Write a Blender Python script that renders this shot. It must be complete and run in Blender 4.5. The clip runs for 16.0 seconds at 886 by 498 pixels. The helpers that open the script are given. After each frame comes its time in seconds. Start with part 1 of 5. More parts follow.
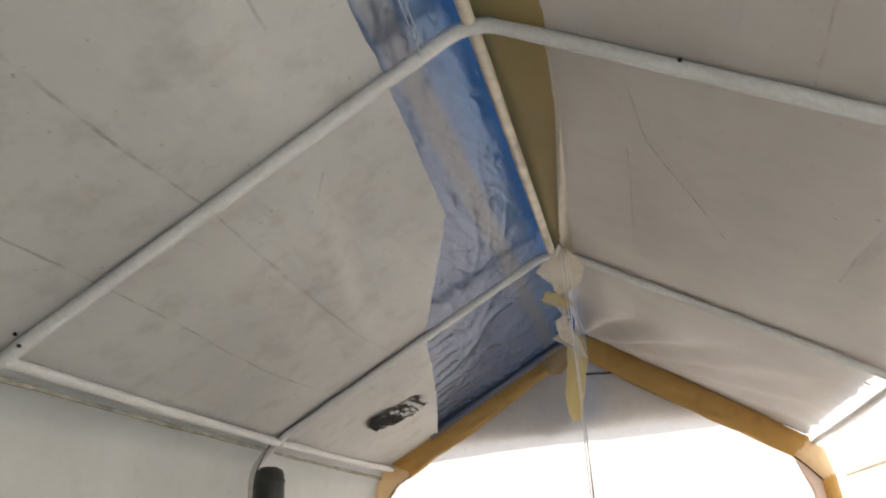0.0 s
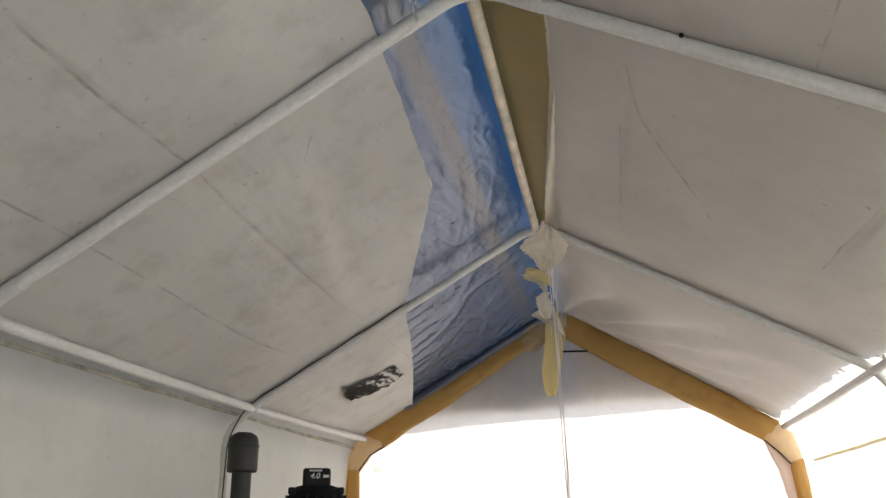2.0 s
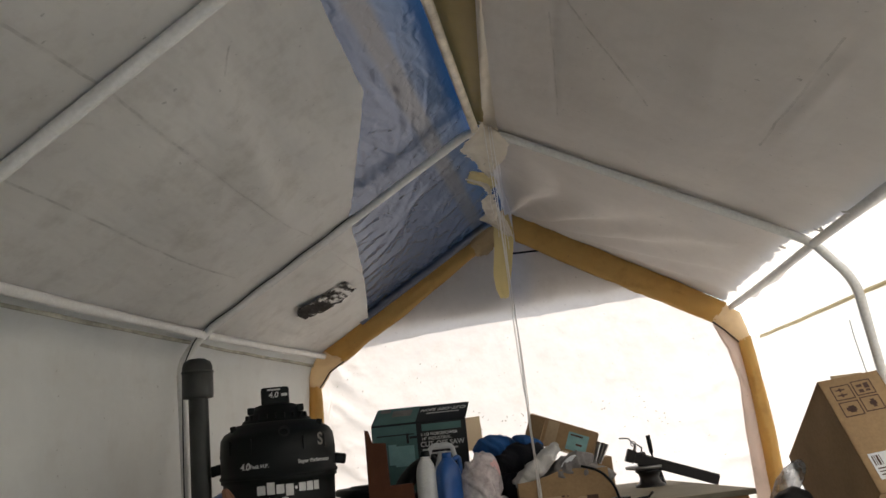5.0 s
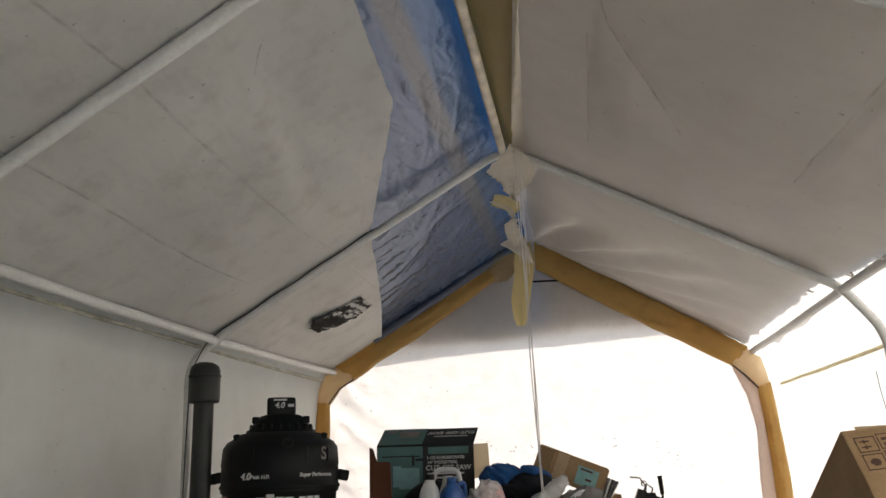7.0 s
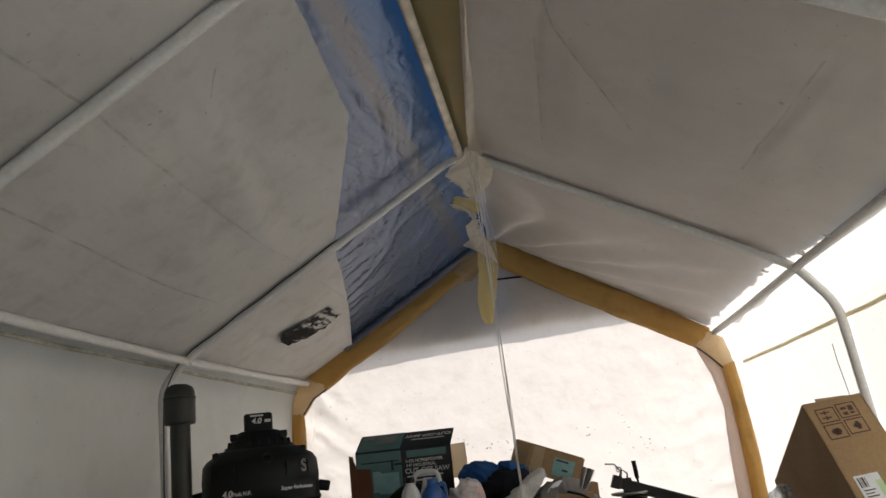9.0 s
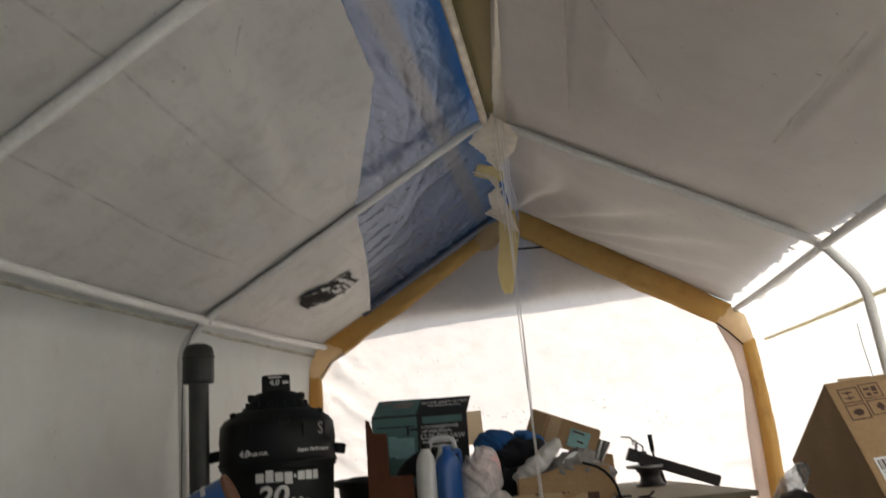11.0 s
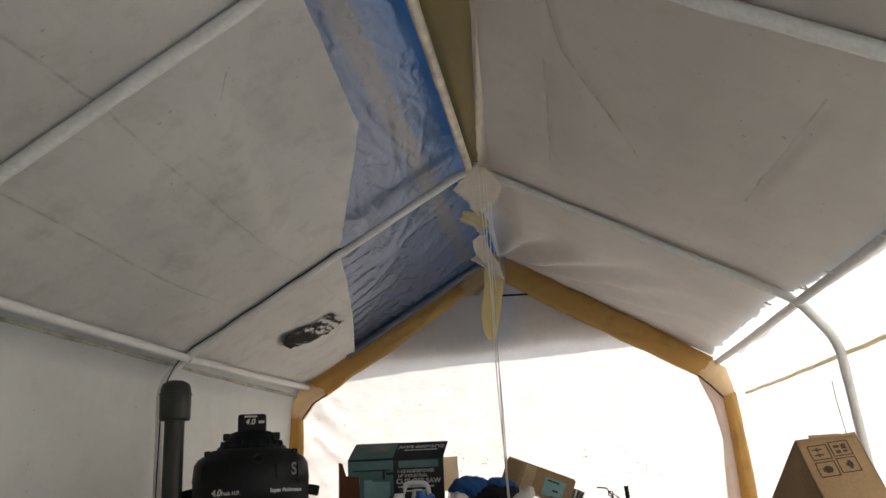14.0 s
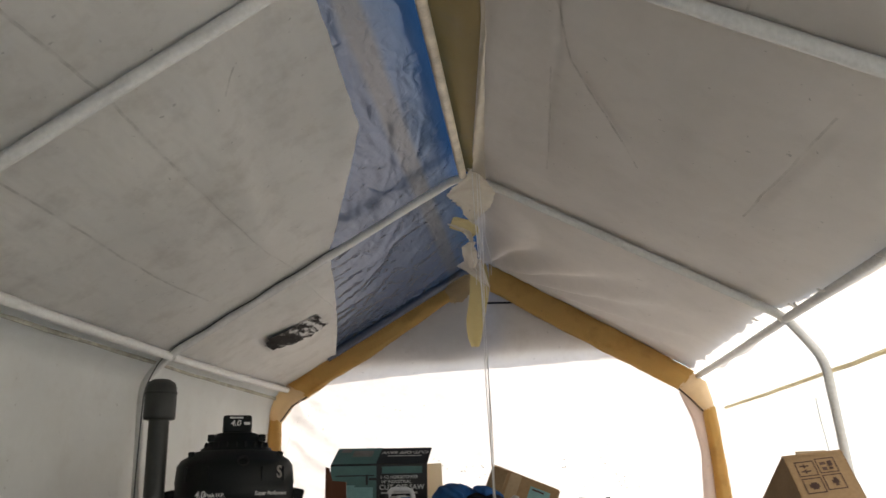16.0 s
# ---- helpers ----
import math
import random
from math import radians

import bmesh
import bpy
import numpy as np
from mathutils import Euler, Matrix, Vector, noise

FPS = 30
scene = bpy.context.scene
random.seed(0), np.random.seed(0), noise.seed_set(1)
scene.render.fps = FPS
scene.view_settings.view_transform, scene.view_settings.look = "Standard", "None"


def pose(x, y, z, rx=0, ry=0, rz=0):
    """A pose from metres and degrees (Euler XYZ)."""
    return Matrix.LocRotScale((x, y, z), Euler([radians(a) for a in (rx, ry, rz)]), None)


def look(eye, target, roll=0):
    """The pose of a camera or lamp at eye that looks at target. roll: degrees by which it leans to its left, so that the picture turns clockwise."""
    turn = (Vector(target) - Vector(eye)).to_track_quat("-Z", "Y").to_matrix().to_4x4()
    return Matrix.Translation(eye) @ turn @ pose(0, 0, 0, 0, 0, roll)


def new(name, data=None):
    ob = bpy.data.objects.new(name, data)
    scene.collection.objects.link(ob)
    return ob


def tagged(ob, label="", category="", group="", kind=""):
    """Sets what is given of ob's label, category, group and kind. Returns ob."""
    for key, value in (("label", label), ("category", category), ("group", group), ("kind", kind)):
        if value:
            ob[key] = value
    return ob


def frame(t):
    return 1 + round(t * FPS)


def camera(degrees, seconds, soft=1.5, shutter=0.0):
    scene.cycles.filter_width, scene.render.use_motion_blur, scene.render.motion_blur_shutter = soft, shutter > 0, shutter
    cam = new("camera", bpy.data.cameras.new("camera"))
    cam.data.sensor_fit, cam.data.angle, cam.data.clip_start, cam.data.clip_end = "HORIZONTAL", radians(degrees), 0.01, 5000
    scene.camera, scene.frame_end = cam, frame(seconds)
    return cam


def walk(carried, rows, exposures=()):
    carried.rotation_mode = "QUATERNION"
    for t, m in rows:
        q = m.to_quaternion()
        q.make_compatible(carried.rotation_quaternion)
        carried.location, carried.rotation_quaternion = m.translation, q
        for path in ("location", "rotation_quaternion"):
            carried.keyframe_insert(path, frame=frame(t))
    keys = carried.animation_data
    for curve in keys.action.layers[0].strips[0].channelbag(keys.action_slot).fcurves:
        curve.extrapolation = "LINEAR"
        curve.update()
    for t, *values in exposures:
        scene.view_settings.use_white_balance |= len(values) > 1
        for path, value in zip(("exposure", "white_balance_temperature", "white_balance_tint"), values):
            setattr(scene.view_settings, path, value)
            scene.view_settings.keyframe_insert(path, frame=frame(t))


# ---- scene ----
cam = camera(56.0, 16.0, shutter=0.4)
PATH = [
    (0, (0.355, -0.645, 1.352), (-0.065, 1.179, 2.057), -2.2),
    (0.5, (0.374, -0.599, 1.372), (0.034, 1.274, 1.983), -5.5),
    (1, (0.361, -0.588, 1.355), (0.003, 1.279, 1.974), -3.3),
    (1.5, (0.326, -0.584, 1.344), (-0.021, 1.299, 1.922), -1.8),
    (2, (0.318, -0.614, 1.354), (-0.055, 1.242, 1.999), -0.4),
    (2.5, (0.291, -0.617, 1.346), (-0.066, 1.258, 1.943), 0.6),
    (3, (0.272, -0.638, 1.347), (-0.076, 1.246, 1.919), -0.6),
    (3.5, (0.27, -0.646, 1.345), (-0.037, 1.251, 1.901), -1.8),
    (4, (0.281, -0.633, 1.34), (-0.015, 1.271, 1.878), -2.0),
    (4.5, (0.309, -0.602, 1.342), (0.02, 1.306, 1.867), -3.2),
    (5, (0.347, -0.556, 1.335), (0.066, 1.374, 1.776), -5.9),
    (5.2, (0.379, -0.546, 1.337), (0.07, 1.38, 1.778), -5.4),
    (7.3, (0.303, -0.485, 1.307), (0.013, 1.426, 1.822), -0.8),
    (7.5, (0.261, -0.495, 1.314), (0.015, 1.422, 1.827), -0.3),
    (8, (0.267, -0.506, 1.317), (0.177, 1.428, 1.816), -2.9),
    (8.5, (0.333, -0.508, 1.316), (0.173, 1.428, 1.792), -6.4),
    (8.7, (0.333, -0.550, 1.315), (0.136, 1.374, 1.818), -6.8),
    (10.8, (0.326, -0.537, 1.319), (0.01, 1.379, 1.8), -4.7),
    (11, (0.32, -0.521, 1.316), (0.034, 1.41, 1.752), -4.3),
    (11.5, (0.281, -0.496, 1.294), (0.05, 1.46, 1.64), -1.7),
    (12, (0.278, -0.514, 1.297), (0.096, 1.438, 1.691), -2.5),
    (12.5, (0.302, -0.553, 1.308), (0.12, 1.386, 1.763), -3.6),
    (13, (0.331, -0.57, 1.318), (0.154, 1.356, 1.828), -5.5),
    (13.5, (0.378, -0.586, 1.314), (0.167, 1.336, 1.826), -5.2),
    (14, (0.396, -0.564, 1.311), (0.129, 1.345, 1.846), -2.6),
    (14.5, (0.421, -0.555, 1.3), (0.143, 1.372, 1.76), -1.4),
    (15, (0.424, -0.547, 1.309), (0.152, 1.362, 1.838), -2.2),
    (15.5, (0.38, -0.564, 1.312), (0.116, 1.338, 1.872), -3.0),
    (16, (0.299, -0.557, 1.316), (0.099, 1.356, 1.863), -1.2),
]
walk(cam, [(t, look(eye, target, roll)) for t, eye, target, roll in PATH], [(t, e, 6820, 10) for t, e in ((0, 2.06), (0.5, 2.06), (1, 2.0), (2.5, 2.03), (3.5, 1.95), (4, 1.79), (4.5, 1.74), (5, 1.45), (7.5, 1.57), (8, 1.42), (8.5, 1.24), (10.8, 1.47), (11, 1.47), (11.5, 1.22), (12, 1.12), (12.5, 1.2), (13, 1.37), (13.5, 1.44), (14, 1.55), (14.5, 1.43), (15, 1.56), (16, 1.70))])

# ---- world and light ----
SUN_EL, SUN_AZ = 47.0, 38.0   # height, and turn from straight ahead towards +x, in degrees
world = bpy.data.worlds.new("world")
scene.world = world
world.use_nodes = True
wn = world.node_tree.nodes
sky = wn.new("ShaderNodeTexSky")
sky.sky_type = "NISHITA"
sky.sun_disc = False
sky.sun_elevation = radians(SUN_EL)
sky.sun_rotation = radians(SUN_AZ)
wn["Background"].inputs["Strength"].default_value = 0.12
world.node_tree.links.new(sky.outputs[0], wn["Background"].inputs["Color"])
sun_dir = Vector((math.sin(radians(SUN_AZ)) * math.cos(radians(SUN_EL)),
                  math.cos(radians(SUN_AZ)) * math.cos(radians(SUN_EL)), math.sin(radians(SUN_EL))))
sun = new("sun", bpy.data.lights.new("sun", "SUN"))
sun.data.energy, sun.data.angle, sun.data.color = 4.5, radians(0.6), (1.0, 0.95, 0.88)
sun.matrix_world = look(sun_dir * 30, (0, 0, 0))

# ---- small building helpers ----


def link_mesh(name, bm, material, parent=None, label="", smooth=False):
    me = bpy.data.meshes.new(name)
    bm.normal_update()
    bm.to_mesh(me)
    bm.free()
    if smooth:
        for p in me.polygons:
            p.use_smooth = True
    for m in (material if isinstance(material, (list, tuple)) else [material]):
        me.materials.append(m)
    ob = new(name, me)
    if parent:
        ob.parent = parent
    if label:
        ob["label"] = label
    return ob


def part(name, bm, material, parent, label="", smooth=False):
    return link_mesh(name, bm, material, parent, label, smooth)


def thing(name, m, label, category, group="", kind=""):
    ob = new(name)
    ob.matrix_world = m
    ob.empty_display_size = 0.05
    return tagged(ob, label, category, group, kind)


def box(bm, sx, sy, sz, m=None, bevel=0.0):
    """A bevelled box with its base centre at the origin of m."""
    m = m or Matrix()
    made = bmesh.ops.create_cube(bm, size=1.0, matrix=m @ Matrix.Translation((0, 0, sz / 2)) @ Matrix.Diagonal((sx, sy, sz, 1)))
    if bevel:
        vs = set(made["verts"])
        es = [e for e in bm.edges if e.verts[0] in vs and e.verts[1] in vs]
        bmesh.ops.bevel(bm, geom=es, offset=bevel, segments=2, affect="EDGES", profile=0.6)
    return bm


def fillet(points, radius, steps=6):
    """Round the inner corners of a line of points."""
    pts = [Vector(p) for p in points]
    out = [pts[0]]
    for a, b, c in zip(pts, pts[1:], pts[2:]):
        u, v = (a - b), (c - b)
        r = min(radius, u.length * 0.45, v.length * 0.45)
        p, q = b + u.normalized() * r, b + v.normalized() * r
        for i in range(steps + 1):
            s = i / steps
            out.append(p * (1 - s) ** 2 + b * 2 * s * (1 - s) + q * s * s)
    out.append(pts[-1])
    return out


def sweep(bm, line, ru, rv=None, seg=14, cap=True, wob=0.0, up=(0, 1, 0)):
    """A tube along a line; ru and rv are its half width and half depth."""
    rv = rv or ru
    pts = [Vector(p) for p in line]
    rings = []
    for i, p in enumerate(pts):
        d = (pts[min(i + 1, len(pts) - 1)] - pts[max(i - 1, 0)]).normalized()
        ref = Vector(up) if abs(d.dot(Vector(up))) < 0.95 else Vector((1, 0, 0))
        u = d.cross(ref).normalized()
        v = u.cross(d).normalized()
        ring = []
        for k in range(seg):
            a = 2 * math.pi * k / seg
            n = 1 + wob * noise.noise(Vector((p.x * 9 + k, p.y * 9, p.z * 9)))
            ring.append(bm.verts.new(p + u * math.cos(a) * ru * n + v * math.sin(a) * rv * n))
        rings.append(ring)
    for r0, r1 in zip(rings, rings[1:]):
        for k in range(seg):
            bm.faces.new((r0[k], r0[(k + 1) % seg], r1[(k + 1) % seg], r1[k]))
    if cap:
        bm.faces.new([bm.verts.new(v.co) for v in rings[0][::-1]])
        bm.faces.new([bm.verts.new(v.co) for v in rings[-1]])
    return bm


def lathe(bm, profile, seg=32, m=None):
    """Turn a profile of (radius, height) round z."""
    m = m or Matrix()
    rings = []
    for r, z in profile:
        rings.append([bm.verts.new(m @ Vector((r * math.cos(2 * math.pi * k / seg), r * math.sin(2 * math.pi * k / seg), z)))
                      for k in range(seg)])
    for r0, r1 in zip(rings, rings[1:]):
        for k in range(seg):
            bm.faces.new((r0[k], r0[(k + 1) % seg], r1[(k + 1) % seg], r1[k]))
    bm.faces.new([bm.verts.new(v.co) for v in rings[0][::-1]])
    bm.faces.new([bm.verts.new(v.co) for v in rings[-1]])
    return bm


def sheet(bm, f, nu, nv, keep=None):
    """A grid of nu x nv faces from f(u, v), u and v from 0 to 1; keep(u, v) tells which faces stay."""
    vs = [[bm.verts.new(f(i / nu, j / nv)) for j in range(nv + 1)] for i in range(nu + 1)]
    for i in range(nu):
        for j in range(nv):
            if keep is None or keep((i + 0.5) / nu, (j + 0.5) / nv):
                bm.faces.new((vs[i][j], vs[i + 1][j], vs[i + 1][j + 1], vs[i][j + 1]))
    loose = [v for v in bm.verts if not v.link_faces]
    bmesh.ops.delete(bm, geom=loose, context="VERTS")
    return bm


def lerp(a, b, s):
    return a + (b - a) * s


def table(x, rows):
    """Straight lines between rows of (x, value)."""
    if x <= rows[0][0]:
        return rows[0][1]
    for (a, va), (b, vb) in zip(rows, rows[1:]):
        if x <= b:
            return lerp(va, vb, (x - a) / (b - a))
    return rows[-1][1]


# ---- materials ----


def material(name):
    m = bpy.data.materials.new(name)
    m.use_nodes = True
    n = m.node_tree.nodes
    return m, n, m.node_tree.links, n["Principled BSDF"]


def noise_node(n, l, scale, detail=4.0, rough=0.6, coord="Object", stretch=None):
    tc = n.new("ShaderNodeTexCoord")
    mp = n.new("ShaderNodeMapping")
    if stretch:
        mp.inputs["Scale"].default_value = stretch
    tx = n.new("ShaderNodeTexNoise")
    tx.inputs["Scale"].default_value = scale
    tx.inputs["Detail"].default_value = detail
    tx.inputs["Roughness"].default_value = rough
    l.new(tc.outputs[coord], mp.inputs["Vector"])
    l.new(mp.outputs[0], tx.inputs["Vector"])
    return tx.outputs["Fac"]


def ramp(n, l, fac, stops):
    r = n.new("ShaderNodeValToRGB")
    while len(r.color_ramp.elements) < len(stops):
        r.color_ramp.elements.new(0.5)
    for e, (p, c) in zip(r.color_ramp.elements, stops):
        e.position, e.color = p, (*c, 1)
    l.new(fac, r.inputs["Fac"])
    return r.outputs["Color"]


def mixc(n, l, fac, a, b, mode="MIX"):
    x = n.new("ShaderNodeMix")
    x.data_type, x.blend_type = "RGBA", mode
    for sock, val in ((x.inputs["Factor"], fac), (x.inputs["A"], a), (x.inputs["B"], b)):
        if isinstance(val, (int, float)):
            sock.default_value = val
        elif isinstance(val, tuple):
            sock.default_value = (*val, 1)
        else:
            l.new(val, sock)
    return x.outputs["Result"]


def bump(n, l, height, strength, distance):
    b = n.new("ShaderNodeBump")
    b.inputs["Strength"].default_value, b.inputs["Distance"].default_value = strength, distance
    l.new(height, b.inputs["Height"])
    return b.outputs["Normal"]


def scale_color(c, k):
    return tuple(min(1.0, v * k) for v in c)


def plain(name, color, rough=0.6, metal=0.0, vary=0.25, scale=6.0, bump_size=0.0, spec=0.5):
    """A surface of one colour with stains at two scales and fine relief."""
    m, n, l, p = material(name)
    big = noise_node(n, l, scale, 3.0)
    fine = noise_node(n, l, scale * 14, 3.0)
    c = ramp(n, l, big, [(0.3, scale_color(color, 1 - vary)), (0.7, scale_color(color, 1 + vary * 0.5))])
    c = mixc(n, l, 0.25, c, ramp(n, l, fine, [(0.35, scale_color(color, 0.7)), (0.65, scale_color(color, 1.15))]))
    l.new(c, p.inputs["Base Color"])
    p.inputs["Roughness"].default_value, p.inputs["Metallic"].default_value = rough, metal
    p.inputs["Specular IOR Level"].default_value = spec
    if bump_size:
        l.new(bump(n, l, fine, 0.4, bump_size), p.inputs["Normal"])
    return m


def fabric(name, color, through_color, share, dirt=(0.35, 0.30, 0.24), dirt_amount=0.35, seams=(1.0, 1.0, 1.0), creases=0.03, lines=(), forward=0.0):
    """Woven polyethylene sheet: part of the light is thrown back, part comes through."""
    m, n, l, p = material(name)
    out = n["Material Output"]
    big = noise_node(n, l, 1.6, 5.0, 0.62, stretch=seams)
    mid = noise_node(n, l, 6.0, 5.0, 0.65)
    fine = noise_node(n, l, 90.0, 2.0, 0.5)
    specks = noise_node(n, l, 38.0, 2.0, 0.5)
    base = ramp(n, l, big, [(0.30, scale_color(color, 0.86)), (0.68, scale_color(color, 1.06))])
    stain = ramp(n, l, mid, [(0.50, (0, 0, 0)), (0.78, (dirt_amount,) * 3)])
    base = mixc(n, l, stain, base, dirt)
    spot = ramp(n, l, specks, [(0.725, (0, 0, 0)), (0.77, (0.55,) * 3)])
    base = mixc(n, l, spot, base, (0.12, 0.10, 0.08))
    if lines:   # dark fold lines drawn in the colour, broken along their length: (x0, y0, x1, y1, half width, depth of tone)
        tc = n.new("ShaderNodeTexCoord")
        sway = n.new("ShaderNodeMath")
        sway.operation = "MULTIPLY_ADD"
        l.new(noise_node(n, l, 3.5, 4.0, 0.65), sway.inputs[0])
        sway.inputs[1].default_value, sway.inputs[2].default_value = 0.022, -0.011
        for x0, y0, x1, y1, half, tone in lines:
            long = math.hypot(x1 - x0, y1 - y0)
            dx, dy = (x1 - x0) / long, (y1 - y0) / long
            found = []
            for ax, ay, at, reach in ((dy, -dx, x0 * dy - y0 * dx, half), (dx, dy, x0 * dx + y0 * dy + long / 2, long / 2)):
                dot = n.new("ShaderNodeVectorMath")
                dot.operation = "DOT_PRODUCT"
                l.new(tc.outputs["Object"], dot.inputs[0])
                dot.inputs[1].default_value = (ax, ay, 0)
                ad = n.new("ShaderNodeMath")
                ad.operation = "ADD"
                l.new(dot.outputs["Value"], ad.inputs[0])
                l.new(sway.outputs[0], ad.inputs[1])
                cp = n.new("ShaderNodeMath")
                cp.operation = "COMPARE"
                l.new(ad.outputs[0], cp.inputs[0])
                cp.inputs[1].default_value, cp.inputs[2].default_value = at, reach
                found.append(cp.outputs[0])
            ml = n.new("ShaderNodeMath")
            ml.operation = "MULTIPLY"
            l.new(found[0], ml.inputs[0])
            l.new(found[1], ml.inputs[1])
            mk = n.new("ShaderNodeMath")
            mk.operation = "MULTIPLY"
            l.new(ml.outputs[0], mk.inputs[0])
            l.new(ramp(n, l, noise_node(n, l, 7.0 + abs(x0), 4.0, 0.7), [(0.40, (0.05,) * 3), (0.62, (tone,) * 3)]), mk.inputs[1])
            base = mixc(n, l, mk.outputs[0], base, (0.16, 0.14, 0.10))
    l.new(base, p.inputs["Base Color"])
    p.inputs["Roughness"].default_value = 0.55
    p.inputs["Specular IOR Level"].default_value = 0.3
    tr = n.new("ShaderNodeBsdfTranslucent")
    thin = mixc(n, l, stain, mixc(n, l, 0.35, through_color, ramp(n, l, mid, [(0.3, scale_color(through_color, 0.8)), (0.7, scale_color(through_color, 1.1))])), dirt)
    l.new(thin, tr.inputs["Color"])
    mx = n.new("ShaderNodeMixShader")
    mx.inputs["Fac"].default_value = share
    l.new(p.outputs[0], mx.inputs[1])
    l.new(tr.outputs[0], mx.inputs[2])
    last = mx
    if forward:   # light that keeps its way through the thin weave
        rf = n.new("ShaderNodeBsdfRefraction")
        rf.inputs["Roughness"].default_value, rf.inputs["IOR"].default_value = 0.95, 1.35
        l.new(thin, rf.inputs["Color"])
        last = n.new("ShaderNodeMixShader")
        last.inputs["Fac"].default_value = forward
        l.new(mx.outputs[0], last.inputs[1])
        l.new(rf.outputs[0], last.inputs[2])
    l.new(last.outputs[0], out.inputs["Surface"])
    wr = noise_node(n, l, 3.2, 4.0, 0.55, stretch=(1.0, 0.38, 1.0))
    nb = bump(n, l, wr, 0.6, creases)
    b2 = n.new("ShaderNodeBump")
    b2.inputs["Strength"].default_value, b2.inputs["Distance"].default_value = 0.25, 0.0006
    l.new(fine, b2.inputs["Height"])
    l.new(nb, b2.inputs["Normal"])
    l.new(b2.outputs[0], p.inputs["Normal"])
    l.new(nb, tr.inputs["Normal"])
    return m


# old fold lines of the west sheet have gathered dirt
M_ROOF = fabric("white_canopy_sheet", (0.82, 0.795, 0.74), (0.80, 0.77, 0.73), 0.40, dirt_amount=0.40,
                lines=((-0.83, -0.6, -0.845, 1.95, 0.0045, 0.62), (-0.85, 2.0, -0.87, 4.6, 0.003, 0.35), (-1.175, 0.3, -1.19, 3.1, 0.004, 0.55),
                       (-0.55, 1.62, -0.61, 1.72, 0.003, 0.5), (-0.41, 0.55, -0.44, 0.95, 0.004, 0.5), (-1.02, 1.3, -0.93, 1.52, 0.003, 0.35)))
# creases of the east sheet are drawn as dark lines in the colour
M_ROOF_EAST = fabric("pinkish_canopy_sheet", (0.80, 0.755, 0.71), (0.80, 0.76, 0.72), 0.40, dirt_amount=0.16,
                     lines=((0.42, 1.55, 0.47, 1.86, 0.0035, 0.5), (0.47, 1.86, 0.73, 2.45, 0.004, 0.7), (0.41, 1.95, 0.406, 2.9, 0.003, 0.45),
                            (1.143, 1.6, 1.09, 2.45, 0.004, 0.5), (0.80, 0.2, 0.86, 1.3, 0.003, 0.4)))
M_WALL = fabric("white_wall_sheet", (0.69, 0.71, 0.69), (0.80, 0.79, 0.76), 0.40, dirt_amount=0.2, creases=0.02)
M_END = fabric("white_end_sheet", (0.86, 0.82, 0.79), (0.60, 0.568, 0.556), 0.45, dirt_amount=0.28, creases=0.03, forward=0.10)
M_KHAKI = fabric("khaki_band", (0.42, 0.32, 0.13), (0.52, 0.38, 0.14), 0.3)
M_AMBER = fabric("amber_band", (0.52, 0.345, 0.12), (0.74, 0.49, 0.18), 0.38, dirt=(0.27, 0.16, 0.05), dirt_amount=0.5)
M_PALE = fabric("pale_band", (0.74, 0.61, 0.42), (0.86, 0.70, 0.47), 0.4)
M_DOUBLE = fabric("double_sheet", (0.76, 0.68, 0.62), (0.80, 0.66, 0.58), 0.45)
M_SCRAP = fabric("cream_scrap", (0.74, 0.68, 0.58), (0.78, 0.71, 0.60), 0.4)
M_TAN = fabric("tan_scrap", (0.50, 0.38, 0.22), (0.58, 0.44, 0.25), 0.35)
M_STRIP = fabric("yellow_strip", (0.62, 0.52, 0.26), (0.72, 0.60, 0.30), 0.4)
M_NAVY_LINE = plain("dark_binding", (0.05, 0.035, 0.03), 0.8)
M_PIPE = plain("white_pipe", (0.66, 0.655, 0.63), 0.62, 0.0, 0.10, 5.0, 0.0, 0.3)
M_RIDGE = plain("dirty_ridge_pipe", (0.62, 0.55, 0.44), 0.5, 0.0, 0.45, 9.0)


